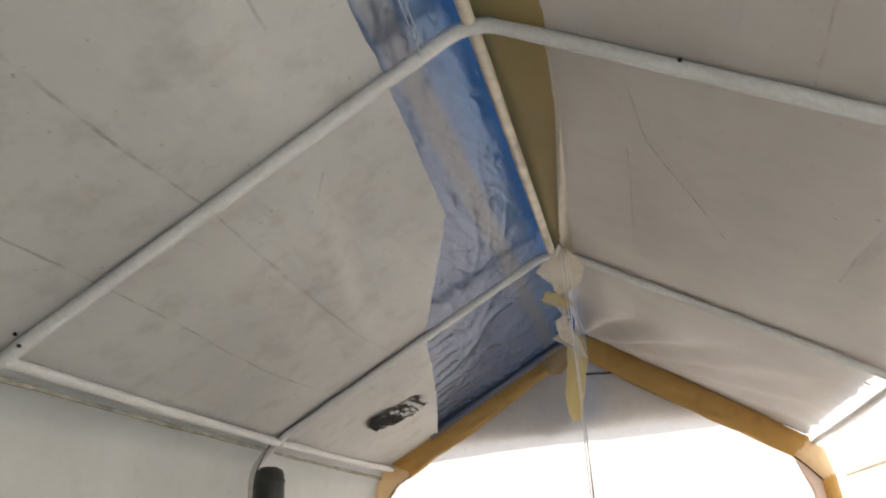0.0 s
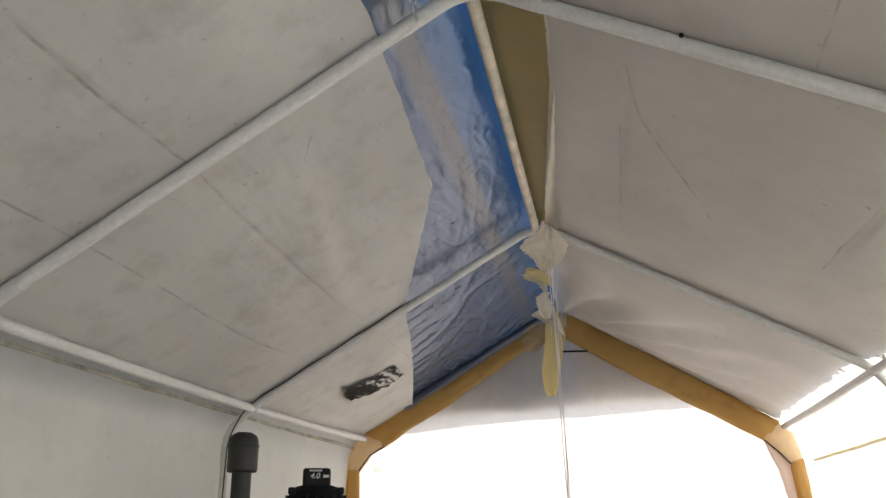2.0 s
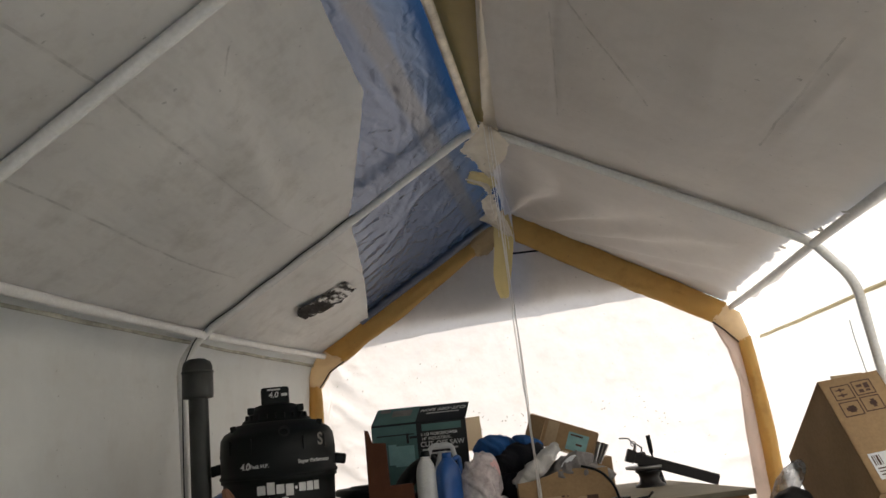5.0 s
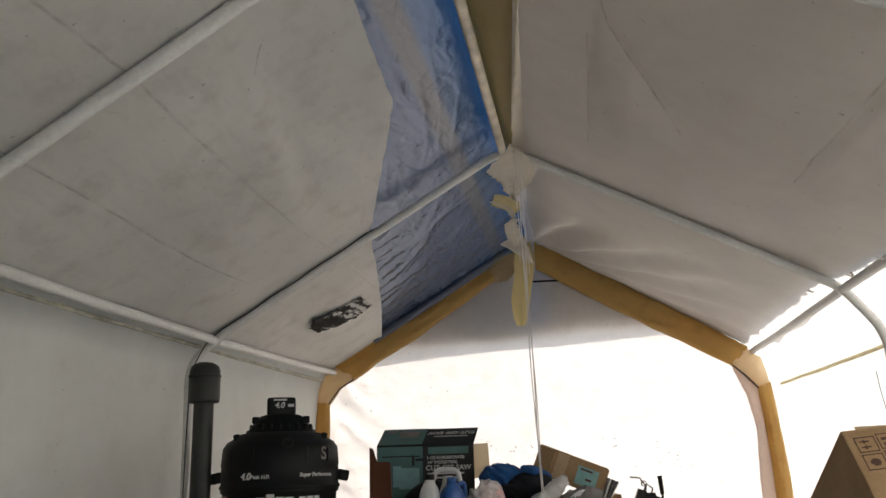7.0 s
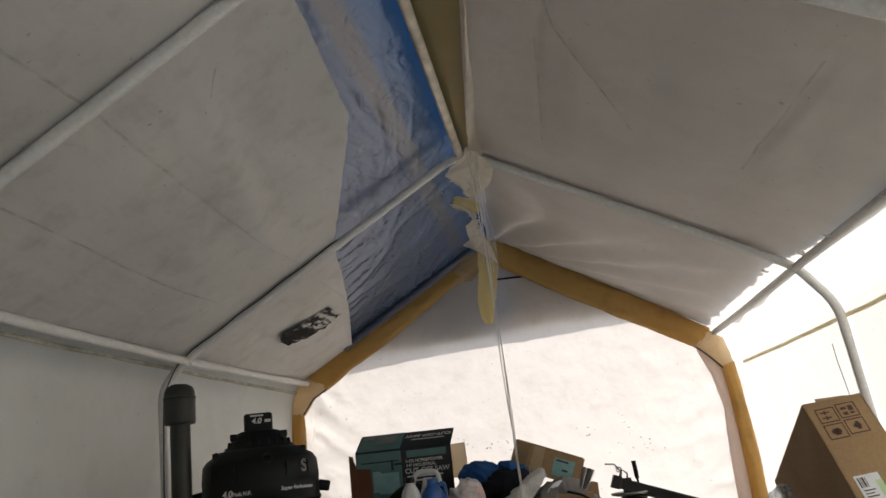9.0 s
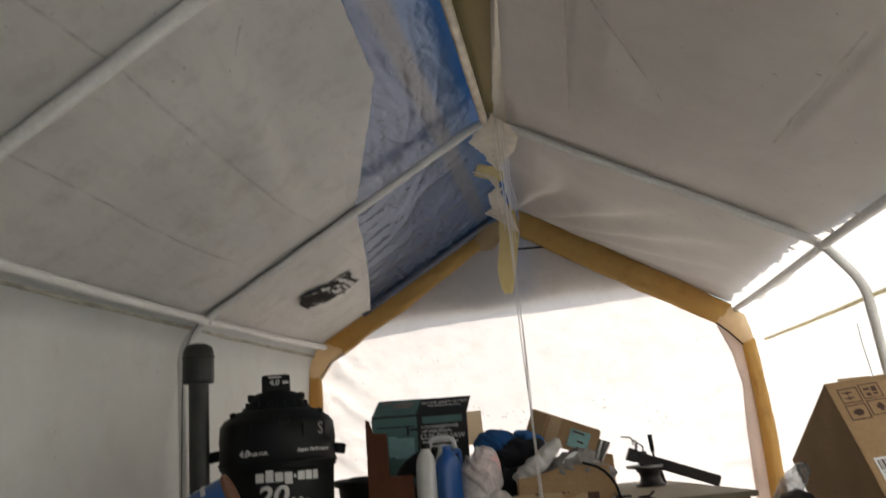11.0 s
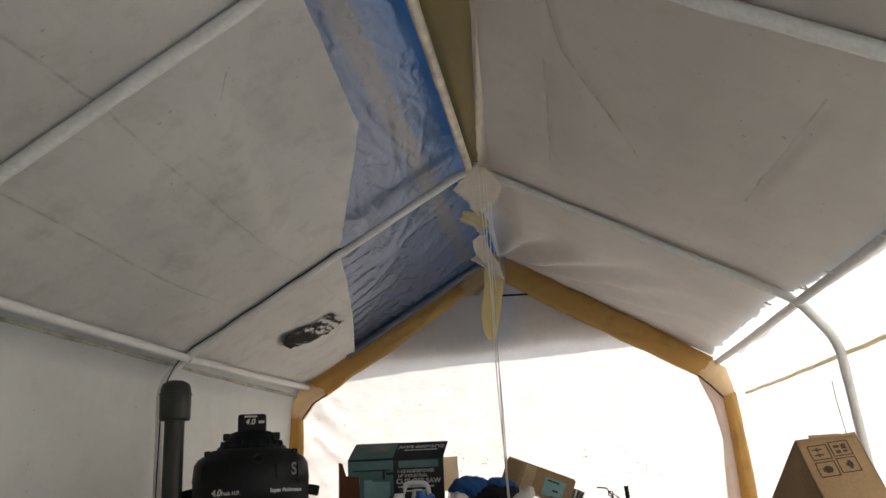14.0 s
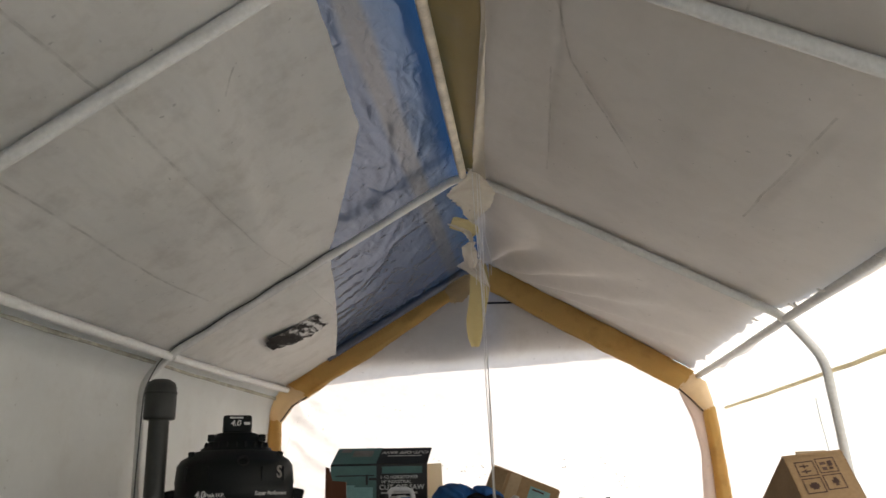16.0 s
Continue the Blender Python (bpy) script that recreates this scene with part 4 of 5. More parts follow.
# ---- the bench ----
BZ = 0.978
BENCH = pose(-0.80, 2.93, 0, 0, 0, math.degrees(math.atan(0.31)))
bench = thing("workbench", BENCH, "rough workbench with grey plywood top and pine apron", "workbench")
bm = box(bmesh.new(), 1.95, 1.12, 0.025, pose(0.97, 0.56, BZ - 0.025), 0.003)
part("plywood_top", bm, M_PLY, bench)
part("front_apron", box(bmesh.new(), 1.90, 0.038, 0.095, pose(0.97, 0.045, BZ - 0.121), 0.004), M_PINE, bench)
part("back_apron", box(bmesh.new(), 1.90, 0.038, 0.095, pose(0.97, 1.07, BZ - 0.121), 0.004), M_PINE, bench)
for x in (0.09, 1.86):
    for y in (0.09, 1.02):
        part("leg", box(bmesh.new(), 0.09, 0.05, BZ - 0.026, pose(x, y, 0), 0.004), M_PINE, bench)


def on_bench(x, y, rz=0.0, z=BZ):
    return pose(x, y, z, 0, 0, rz)


# ---- the cut-off saw's carton ----
FACE = 8.0
carton = thing("tool_carton", on_bench(-0.488, 3.68, FACE), "open teal and black printed saw carton on the bench", "carton")
CW, CD, CH = 0.48, 0.34, 0.445
bm = bmesh.new()
box(bm, CW, 0.006, CH, pose(0, 0, 0))
body = part("front_panel", bm, M_BOXBLACK, carton)
part("back_panel", box(bmesh.new(), CW, 0.006, CH + 0.03, pose(0, CD, 0)), M_CARD, carton)
part("side_panel", box(bmesh.new(), 0.006, CD, CH, pose(-CW / 2 + 0.003, CD / 2, 0)), M_TEAL, carton)
part("side_panel", box(bmesh.new(), 0.006, CD, CH - 0.02, pose(CW / 2 - 0.003, CD / 2, 0)), M_CARD2, carton)
part("base_panel", box(bmesh.new(), CW, CD, 0.005, pose(0, CD / 2, 0.001)), M_CARD, carton)
LEAN_Y, LEAN_Z = Matrix.Identity(4), Matrix.Identity(4)
LEAN_Y[0][1] = LEAN_Z[0][2] = 0.17
part("top_panel", box(bmesh.new(), CW, 0.16, 0.005, Matrix.Translation((0, 0, CH)) @ pose(0, 0, 0, 31, 0, 0) @ LEAN_Y @ Matrix.Translation((0, 0.08, 0))), M_BOXBLACK, carton)
M_CREAM = fabric("cream_card", (0.80, 0.74, 0.62), (0.88, 0.80, 0.66), 0.75, dirt_amount=0.1)
part("side_flap", crumple(box(bmesh.new(), 0.085, 0.005, 0.165, Matrix.Translation((CW / 2 - 0.004, 0.03, CH - 0.165)) @ pose(0, 0, 0, 0, 0, -22) @ Matrix.Translation((0.042, 0, 0)), 0.002), 0.008, 9), M_CREAM, carton, "plain cream flap hanging open")
bars(carton, pose(0, -0.004, 0), [(-0.125, 0.222, 0.225, 0.44)], M_TEAL, "teal_print")
bars(carton, pose(0, -0.0052, 0), [(0.115, 0.42, 0.20, 0.034)], M_TEAL, "teal_band")
bars(carton, pose(0, -0.0055, 0), [(-0.12, 0.395, 0.19, 0.006), (-0.06, 0.375, 0.012, 0.05), (-0.02, 0.378, 0.06, 0.012), (-0.20, 0.31, 0.035, 0.10), (-0.20, 0.20, 0.035, 0.08)], M_BOXBLACK, "dark_print")
bars(carton, pose(0, -0.0058, 0), [(-0.08, 0.29, 0.10, 0.10), (-0.14, 0.30, 0.04, 0.10)], M_TEAL2, "pale_print")
letters("1-1/2 HORSEPOWER", 0.021, carton, pose(0.10, -0.005, 0.385), M_PRINT)
letters("14\" INDUSTRIAL", 0.021, carton, pose(0.085, -0.005, 0.363), M_PRINT)
letters("CUT-OFF SAW", 0.034, carton, pose(0.113, -0.005, 0.336), M_PRINT)
bars(carton, pose(0, -0.004, 0), [(0.10, 0.31, 0.18, 0.008), (0.10, 0.29, 0.14, 0.008)], M_PRINT)
TOPF = Matrix.Translation((0, 0, CH + 0.006)) @ pose(0, 0, 0, -59, 0, 0) @ LEAN_Z
bars(carton, TOPF, [(-0.125, 0.080, 0.22, 0.158)], M_TEAL, "teal_print")
bars(carton, TOPF @ Matrix.Translation((0, -0.001, 0)), [(-0.10, 0.10, 0.10, 0.06), (-0.19, 0.13, 0.05, 0.03)], M_GREYRAG, "photo_print")
letters("CUT-OFF SAW", 0.036, carton, TOPF @ pose(0.113, -0.0012, 0.11, 0, 180, 0), M_PRINT)
bars(carton, TOPF, [(0.115, 0.075, 0.17, 0.010)], M_PRINT)

# ---- red-brown board with a step, standing at the bench's end ----
board = thing("board", pose(-0.475, 2.88, 0, 0, 0, 10), "red-brown painted board box standing before the bench", "board")
bm = bmesh.new()
prof = [(-0.085, 0), (0.10, 0), (0.10, 1.17), (0.005, 1.17), (0.0, 1.34), (-0.055, 1.345), (-0.07, 1.395), (-0.083, 1.40)]
front = [bm.verts.new((x, 0, z)) for x, z in prof]
back = [bm.verts.new((x, 0.03, z)) for x, z in prof]
bm.faces.new(front)
bm.faces.new(back[::-1])
for i in range(len(prof)):
    j = (i + 1) % len(prof)
    bm.faces.new((front[j], front[i], back[i], back[j]))
bmesh.ops.recalc_face_normals(bm, faces=bm.faces)
part("panel", bm, M_RED, board)

# ---- jugs ----


def jug(m, mat, cap_mat, label, h=0.29, w=0.050):
    j = thing("jug", m, label, "jug", "jugs on the bench")
    bm = bmesh.new()
    rings = []
    for r, z in ((0.80, 0.0), (0.97, 0.012), (1.0, 0.04), (1.0, 0.66), (0.97, 0.74), (0.80, 0.86), (0.52, 0.94), (0.42, 0.955), (0.42, 0.985)):
        ring = []
        for k in range(28):
            a = 2 * math.pi * k / 28
            c, s = math.cos(a), math.sin(a)
            q = (abs(c) ** 3 + abs(s) ** 3) ** (-1 / 3)
            dent = 1 - 0.02 * (1 if 0.15 < z < 0.6 and int(z * 40) % 3 == 0 else 0)
            ring.append(bm.verts.new((c * q * w * r * dent * 0.92, s * q * w * 1.35 * r, z * h)))
        rings.append(ring)
    for r0, r1 in zip(rings, rings[1:]):
        for k in range(28):
            bm.faces.new((r0[k], r0[(k + 1) % 28], r1[(k + 1) % 28], r1[k]))
    bm.faces.new(rings[0][::-1])
    bm.faces.new(rings[-1])
    part("bottle", bm, mat, j, smooth=True)
    part("cap", lathe(bmesh.new(), [(0.021, 0.98 * h), (0.022, 0.985 * h), (0.022, 1.06 * h), (0.018, 1.07 * h)], 20), cap_mat, j, smooth=True)
    line = fillet([(0.0, 0.028, 0.93 * h), (0.0, 0.070, 1.00 * h), (0.0, 0.078, 0.80 * h), (0.0, 0.062, 0.62 * h)], 0.03)
    part("handle", sweep(bmesh.new(), line, 0.011, 0.009, 10, up=(1, 0, 0)), mat, j, smooth=True)
    return j


jug(on_bench(-0.385, 3.24, 8), M_WHITEPLASTIC, M_BLACK, "white plastic jug with a black cap on the bench")
jug(on_bench(-0.288, 3.25, -40), M_BLUEPLASTIC, M_BLUEPLASTIC, "blue plastic jug on the bench", 0.275, 0.045)
hl = thing("jug", on_bench(-0.33, 3.40, 90), "white plastic jug with a loop handle on the bench", "jug", "jugs on the bench")
part("bottle", lathe(bmesh.new(), [(0.045, 0), (0.055, 0.02), (0.055, 0.2), (0.03, 0.26), (0.02, 0.30)], 20), M_WHITEPLASTIC, hl, smooth=True)
part("handle", sweep(bmesh.new(), fillet([(-0.02, -0.06, 0.27), (-0.02, -0.05, 0.325), (-0.02, 0.05, 0.33), (-0.02, 0.075, 0.25)], 0.03), 0.011, 0.009, 10, up=(1, 0, 0)), M_WHITEPLASTIC, hl, smooth=True)

# a black hose bundle lies before the carton
hose = thing("coiled_hose", on_bench(-0.455, 3.40, 0), "coil of black hose lying on the bench", "hose")
line = [(0.075 * math.cos(a) * (1 + 0.02 * a), 0.05 * math.sin(a), 0.13 + 0.085 * math.sin(a + 0.6) + 0.004 * a) for a in [i * 0.35 for i in range(50)]]
part("coil", sweep(bmesh.new(), line, 0.019, seg=10, up=(0.2, 1, 0.1)), M_BLACK2, hose, smooth=True)
part("coil_base", blob(bmesh.new(), 0.08, 0.05, 0.07, pose(0.02, 0.03, 0.07), 3, 0.3, 9), M_BLACK2, hose, smooth=True)

# ---- clear bag with pink cloth ----
bag = thing("clear_bag", on_bench(-0.15, 3.32, 0), "crumpled clear plastic bag with pink cloth inside", "plastic bag")
bm = bmesh.new()
blob(bm, 0.092, 0.08, 0.14, pose(0.0, 0, 0.13), 5, 0.20, 9, 1.0)
bag_skin = part("bag_film", bm, M_FILM, bag, smooth=True)
bm = bmesh.new()
blob(bm, 0.125, 0.06, 0.05, pose(0.02, -0.02, 0.05, 0, 15, 0), 4, 0.3, 11, 4.0)
part("bag_skirt", bm, M_FILM, bag, smooth=True)
part("wrapped_cloth", blob(bmesh.new(), 0.060, 0.045, 0.085, pose(0.015, 0.01, 0.165), 4, 0.25, 10, 2.0), M_PINK, bag, smooth=True)
part("wrapped_paper", blob(bmesh.new(), 0.07, 0.05, 0.07, pose(-0.01, 0.01, 0.075), 4, 0.25, 10, 7.0), M_RAG, bag, smooth=True)

# ---- heap of cloths and the carton under them ----
low_carton = thing("low_carton", on_bench(0.20, 3.42, 8), "sagging brown cardboard carton full of rags", "carton")
for sx, sy, w, d in ((0, -0.10, 0.40, 0.005), (0, 0.14, 0.40, 0.005), (-0.2, 0.02, 0.005, 0.24), (0.2, 0.02, 0.005, 0.24)):
    bm = box(bmesh.new(), w, d, 0.165, pose(sx, sy, 0.0))
    bmesh.ops.subdivide_edges(bm, edges=bm.edges, cuts=5, use_grid_fill=True)
    for v in bm.verts:
        if v.co.z > 0.1:
            v.co.z += 0.006 * math.sin(v.co.x * 22 + 1) - 0.04 * max(0, -v.co.x) / 0.2
        v.co.y += 0.006 * noise.noise(v.co * 9)
    part("side_panel", bm, M_CARD, low_carton)
part("base_panel", box(bmesh.new(), 0.39, 0.23, 0.005, pose(0, 0.02, 0.001)), M_CARD, low_carton)
bars(low_carton, pose(0, -0.104, 0), [(-0.05, 0.032, 0.36, 0.05)], M_CARD2, "pale_strip")
for row in ((-0.12, 0.055, 0.03, 0.007), (0.0, 0.055, 0.03, 0.007), (0.12, 0.035, 0.05, 0.03)):
    bars(low_carton, pose(0, -0.1055, 0), [row], M_INK, "print_bar")


def cloth(name, label, mat, m, sx, sy, sz, seed, amount=0.40):
    ob = link_mesh(name, blob(bmesh.new(), sx, sy, sz, Matrix(), 5, amount, 11.0, seed), mat, smooth=True)
    ob.matrix_world = m
    tagged(ob, label, "cloth", "heap of cloths")
    return ob


cloth("bundled_rag", "bright blue cloth bundle on the heap", M_BLUECLOTH, on_bench(-0.10, 3.58, 0, 1.265), 0.10, 0.075, 0.06, 1.0, 0.18)
cloth("bundled_rag", "small bright blue cloth corner on the heap", M_BLUECLOTH, pose(0.06, 3.56, 1.282, 0, 20, 0), 0.06, 0.04, 0.020, 6.0, 0.5)
cloth("bundled_rag", "dark navy cloth bundle on the heap", M_NAVY, on_bench(0.02, 3.55, 0, 1.19), 0.13, 0.08, 0.07, 2.0, 0.28)
cloth("bundled_rag", "dark cloth bundle under the heap", M_NAVY, on_bench(-0.02, 3.56, 0, 1.06), 0.13, 0.10, 0.10, 5.0)
cloth("rag", "crumpled white rag over the carton's edge", M_RAG, pose(0.10, 3.36, 1.165, 0, -40, 10), 0.135, 0.065, 0.038, 3.0, 0.34)
cloth("rag", "grey rag in the carton", M_GREYRAG, pose(0.22, 3.40, 1.14, 0, -24, 0), 0.115, 0.08, 0.050, 4.0, 0.36)
cloth("rag", "grey rag in the carton", M_GREYRAG, pose(0.32, 3.42, 1.125, 0, 16, 0), 0.11, 0.07, 0.042, 8.0, 0.36)
cloth("rag", "white paper scrap in the carton", M_LABEL, pose(0.25, 3.33, 1.175, 20, -35, 0), 0.045, 0.006, 0.02, 9.0, 0.1)

# ---- tilted carton behind the heap, with a label ----
TILT = pose(0.045, 3.62, 1.29, 0, 22, 6)
tilt = thing("tilted_carton", TILT, "open brown carton lying tilted with a teal label", "carton")
part("front_panel", box(bmesh.new(), 0.33, 0.005, 0.125, pose(0.165, 0.0, 0.0)), M_CARD, tilt)
part("back_panel", box(bmesh.new(), 0.33, 0.005, 0.125, pose(0.165, 0.20, 0.0)), M_CARD, tilt)
part("top_panel", box(bmesh.new(), 0.33, 0.195, 0.005, pose(0.165, 0.10, 0.125)), M_CARD, tilt)
part("base_panel", box(bmesh.new(), 0.33, 0.195, 0.005, pose(0.165, 0.10, -0.006)), M_CARD, tilt)
part("end_flap", box(bmesh.new(), 0.005, 0.09, 0.12, pose(-0.005, 0.0, 0.0, 0, 0, 55) @ Matrix.Translation((0, -0.045, 0))), M_CARD, tilt, "bent end flap")
part("end_panel", box(bmesh.new(), 0.005, 0.195, 0.125, pose(0.335, 0.10, 0.0)), M_CARD2, tilt)
bars(tilt, pose(0, -0.004, 0), [(0.245, 0.055, 0.10, 0.085)], M_TEAL2, "label")
bars(tilt, pose(0, -0.0055, 0), [(0.235, 0.085, 0.06, 0.008), (0.255, 0.045, 0.03, 0.010)], M_INK)
bars(tilt, pose(0, -0.0042, 0), [(0.115, 0.062, 0.055, 0.123)], M_CARD2, "tape_strip")
for k in range(3):
    part("paper_edge", box(bmesh.new(), 0.006, 0.10, 0.10, pose(0.345 + 0.012 * k, 0.03, -0.01, 0, 4 * k, 8)), (M_LABEL, M_GREYRAG, M_RAG)[k], tilt, "sheaf of papers")
prop = link_mesh("crate", box(bmesh.new(), 0.36, 0.18, 0.19, None, 0.004), M_CARD)
prop.matrix_world = on_bench(0.26, 3.78, 6)
tagged(prop, "plain brown carton propping the heap", "carton")
cableline = fillet([(0.30, 3.30, 1.155), (0.38, 3.30, 1.13), (0.435, 3.31, 1.06), (0.45, 3.33, 0.985), (0.52, 3.36, 0.976), (0.60, 3.42, 0.976)], 0.05)
cab = link_mesh("cable", sweep(bmesh.new(), cableline, 0.006, seg=8), M_BLACK, smooth=True)
tagged(cab, "black cable hanging from the carton onto the bench", "cable")

# ---- the cutting stand on the bench ----
stand = thing("pipe_vise", on_bench(0.64, 4.15, 4) @ Matrix.Diagonal((0.93, 0.93, 0.90, 1)), "dark steel clamping stand with a long sloping arm", "bench tool")
part("base", lathe(bmesh.new(), [(0.085, 0), (0.085, 0.012), (0.065, 0.02), (0.055, 0.05), (0.06, 0.075), (0.075, 0.085), (0.075, 0.095), (0.05, 0.10)], 28), M_STEEL, stand, smooth=True)
part("tray", lathe(bmesh.new(), [(0.04, 0.095), (0.105, 0.105), (0.11, 0.118), (0.10, 0.122), (0.04, 0.115)], 28, pose(-0.02, 0, 0, 0, 0, 0)), M_GREY, stand, smooth=True)
part("post", box(bmesh.new(), 0.05, 0.05, 0.11, pose(-0.03, 0, 0.09), 0.004), M_STEEL, stand)
part("upright", box(bmesh.new(), 0.016, 0.03, 0.15, pose(0.055, 0.01, 0.0), 0.003), M_STEEL, stand)
part("upright", box(bmesh.new(), 0.016, 0.03, 0.12, pose(0.085, 0.03, 0.0, 0, -12, 0), 0.003), M_STEEL, stand)
ARM = pose(-0.085, -0.03, 0.205, 0, 21, -2)
arm = part("arm", box(bmesh.new(), 0.50, 0.045, 0.055, ARM @ Matrix.Translation((0.25, 0, -0.055)), 0.003), M_STEEL, stand)
part("arm_rail", box(bmesh.new(), 0.49, 0.012, 0.008, ARM @ Matrix.Translation((0.25, -0.018, 0.0)), 0.002), M_STEEL, arm)
part("end_block", box(bmesh.new(), 0.05, 0.06, 0.075, ARM @ Matrix.Translation((0.0, 0, -0.06)), 0.004), M_STEEL, arm)
part("handle", lathe(bmesh.new(), [(0.006, 0), (0.006, 0.04), (0.012, 0.05), (0.013, 0.11), (0.012, 0.135), (0.014, 0.14), (0.013, 0.148)], 14, pose(0.035, 0, 0.145, 0, -4, 0)), M_BLACK, stand, "black handle grip", smooth=True)
part("hook", sweep(bmesh.new(), fillet([(-0.06, 0, 0.21), (-0.05, 0, 0.235), (-0.075, 0, 0.265), (-0.085, 0, 0.285), (-0.14, 0, 0.29)], 0.02), 0.005, seg=8), M_GREY, stand, smooth=True)
part("ring", sweep(bmesh.new(), [(-0.065 + 0.014 * math.cos(a), 0, 0.252 + 0.014 * math.sin(a)) for a in [i * math.pi / 8 for i in range(17)]], 0.0035, seg=8), M_GREY, stand, smooth=True)
part("brace", sweep(bmesh.new(), [(-0.07, 0, 0.205), (-0.05, 0, 0.25), (-0.02, 0, 0.225), (-0.025, 0, 0.20)], 0.005, seg=8), M_STEEL, stand, smooth=True)
scraps = link_mesh("metal_scrap", crumple(box(bmesh.new(), 0.06, 0.04, 0.012, None, 0.003), 0.006, 30), M_STEEL)
scraps.matrix_world = on_bench(0.47, 3.55, 20)
tagged(scraps, "small dark metal offcut on the bench", "metal scrap")
scraps2 = link_mesh("metal_scrap", sweep(bmesh.new(), [(0, 0, 0.006), (0.05, 0.01, 0.008), (0.07, -0.01, 0.03)], 0.006, seg=8), M_STEEL)
scraps2.matrix_world = on_bench(0.53, 3.44, 0)
tagged(scraps2, "small bent dark rod on the bench", "metal scrap")

# ---- the big vacuum cleaner on its low stand ----
VAC = Vector((-0.99, 3.02, 0.74))
face_cam = math.degrees(math.atan2(0.30 - VAC.x, -(-0.55 - VAC.y)))
low = thing("low_table", pose(VAC.x, VAC.y, 0), "low pine table under the vacuum cleaner", "table")
part("tabletop", box(bmesh.new(), 0.60, 0.60, 0.03, pose(0, 0, VAC.z - 0.031), 0.003), M_PINE, low)
for sx in (-1, 1):
    for sy in (-1, 1):
        part("leg", box(bmesh.new(), 0.05, 0.05, VAC.z - 0.031, pose(0.26 * sx, 0.26 * sy, 0), 0.003), M_PINE, low)
vac = thing("vacuum_cleaner", pose(VAC.x, VAC.y, VAC.z, 0, 0, face_cam), "large black plastic drum vacuum cleaner with grey print", "vacuum cleaner")
tank = part("tank", lathe(bmesh.new(), [(0.20, 0.0), (0.222, 0.02), (0.226, 0.06), (0.236, 0.45), (0.238, 0.49), (0.247, 0.495), (0.247, 0.508)], 56), M_BLACK, vac, smooth=True)
lid = part("lid", lathe(bmesh.new(), [(0.247, 0.508), (0.252, 0.512), (0.252, 0.522), (0.246, 0.527), (0.246, 0.60), (0.248, 0.605), (0.242, 0.675), (0.225, 0.70), (0.20, 0.715), (0.19, 0.73), (0.135, 0.742), (0.13, 0.745)], 56), M_BLACK, vac, smooth=True)
part("motor_cover", lathe(bmesh.new(), [(0.150, 0.730), (0.147, 0.748), (0.136, 0.753), (0.133, 0.768), (0.116, 0.775), (0.112, 0.790), (0.096, 0.795), (0.092, 0.808), (0.072, 0.815)], 40), M_BLACK, vac, smooth=True)
cap = part("top_cap", box(bmesh.new(), 0.122, 0.11, 0.082, pose(0.0, 0, 0.806), 0.014), M_BLACK, vac)
letters("4.0", 0.034, cap, pose(-0.008, -0.056, 0.853), M_PRINT, lean=0.2)
bars(cap, pose(0, -0.0562, 0), [(-0.005, 0.876, 0.055, 0.007), (0.04, 0.852, 0.025, 0.012)], M_PRINT)
for sx in (-1, 1):
    part("latch", box(bmesh.new(), 0.055, 0.06, 0.045, pose(0.258 * sx, 0.0, 0.535, 0, 12 * sx, 0), 0.010), M_BLACK, vac, smooth=True)
    part("rim_knob", box(bmesh.new(), 0.026, 0.05, 0.028, pose(0.178 * sx, -0.08, 0.705, 0, 10 * sx, 0), 0.006), M_BLACK, vac)
    part("vent_fin", box(bmesh.new(), 0.03, 0.06, 0.03, pose(0.105 * sx, -0.05, 0.775), 0.006), M_BLACK, vac)
for k in range(9):   # cooling slots round the motor
    part("vent_rib", box(bmesh.new(), 0.006, 0.012, 0.030, pose(0, 0, 0.742, 0, 0, -64 + 16 * k) @ Matrix.Translation((0, -0.138, 0)), 0.002), M_BLACK2, vac)
for a in (-52, -26, 26, 52):
    part("lid_rib", box(bmesh.new(), 0.010, 0.010, 0.060, pose(0, 0, 0.61, 0, 0, a) @ Matrix.Translation((0, -0.246, 0)), 0.003), M_BLACK, vac)
part("port", lathe(bmesh.new(), [(0.006, -0.012), (0.014, -0.010), (0.018, 0.004), (0.024, 0.004), (0.024, -0.010)], 20, pose(0.03, -0.232, 0.690, 62, 0, 0)), M_BLACK2, vac, smooth=True)


def on_drum(angle, z, r):
    return pose(0, 0, z, 0, 0, angle) @ Matrix.Translation((0, -r - 0.0015, 0))


# brand mark as plain blocks
for row in ((-0.10, 0, 0.035, 0.036), (-0.06, 0.006, 0.032, 0.050), (-0.022, 0, 0.032, 0.036), (0.016, -0.006, 0.032, 0.046), (0.043, 0, 0.010, 0.012),                                       (0.070, 0, 0.030, 0.034), (0.104, 0, 0.030, 0.036), (0.137, 0, 0.026, 0.036)):
    bars(vac, on_drum(6, 0.462, 0.2375), [row], M_PRINT, "brand_block", 0.2375)
letters("20", 0.108, vac, on_drum(-7, 0.385, 0.2345), M_PRINT, bend=0.2345, squash=1.15, lean=0.2)
letters("Gallon", 0.042, vac, on_drum(21, 0.360, 0.2345), M_PRINT, bend=0.2345, squash=0.82, lean=0.15)
bars(vac, on_drum(8, 0.305, 0.234), [(0.0, 0, 0.27, 0.020)], M_PRINT, "label_bar", 0.234)
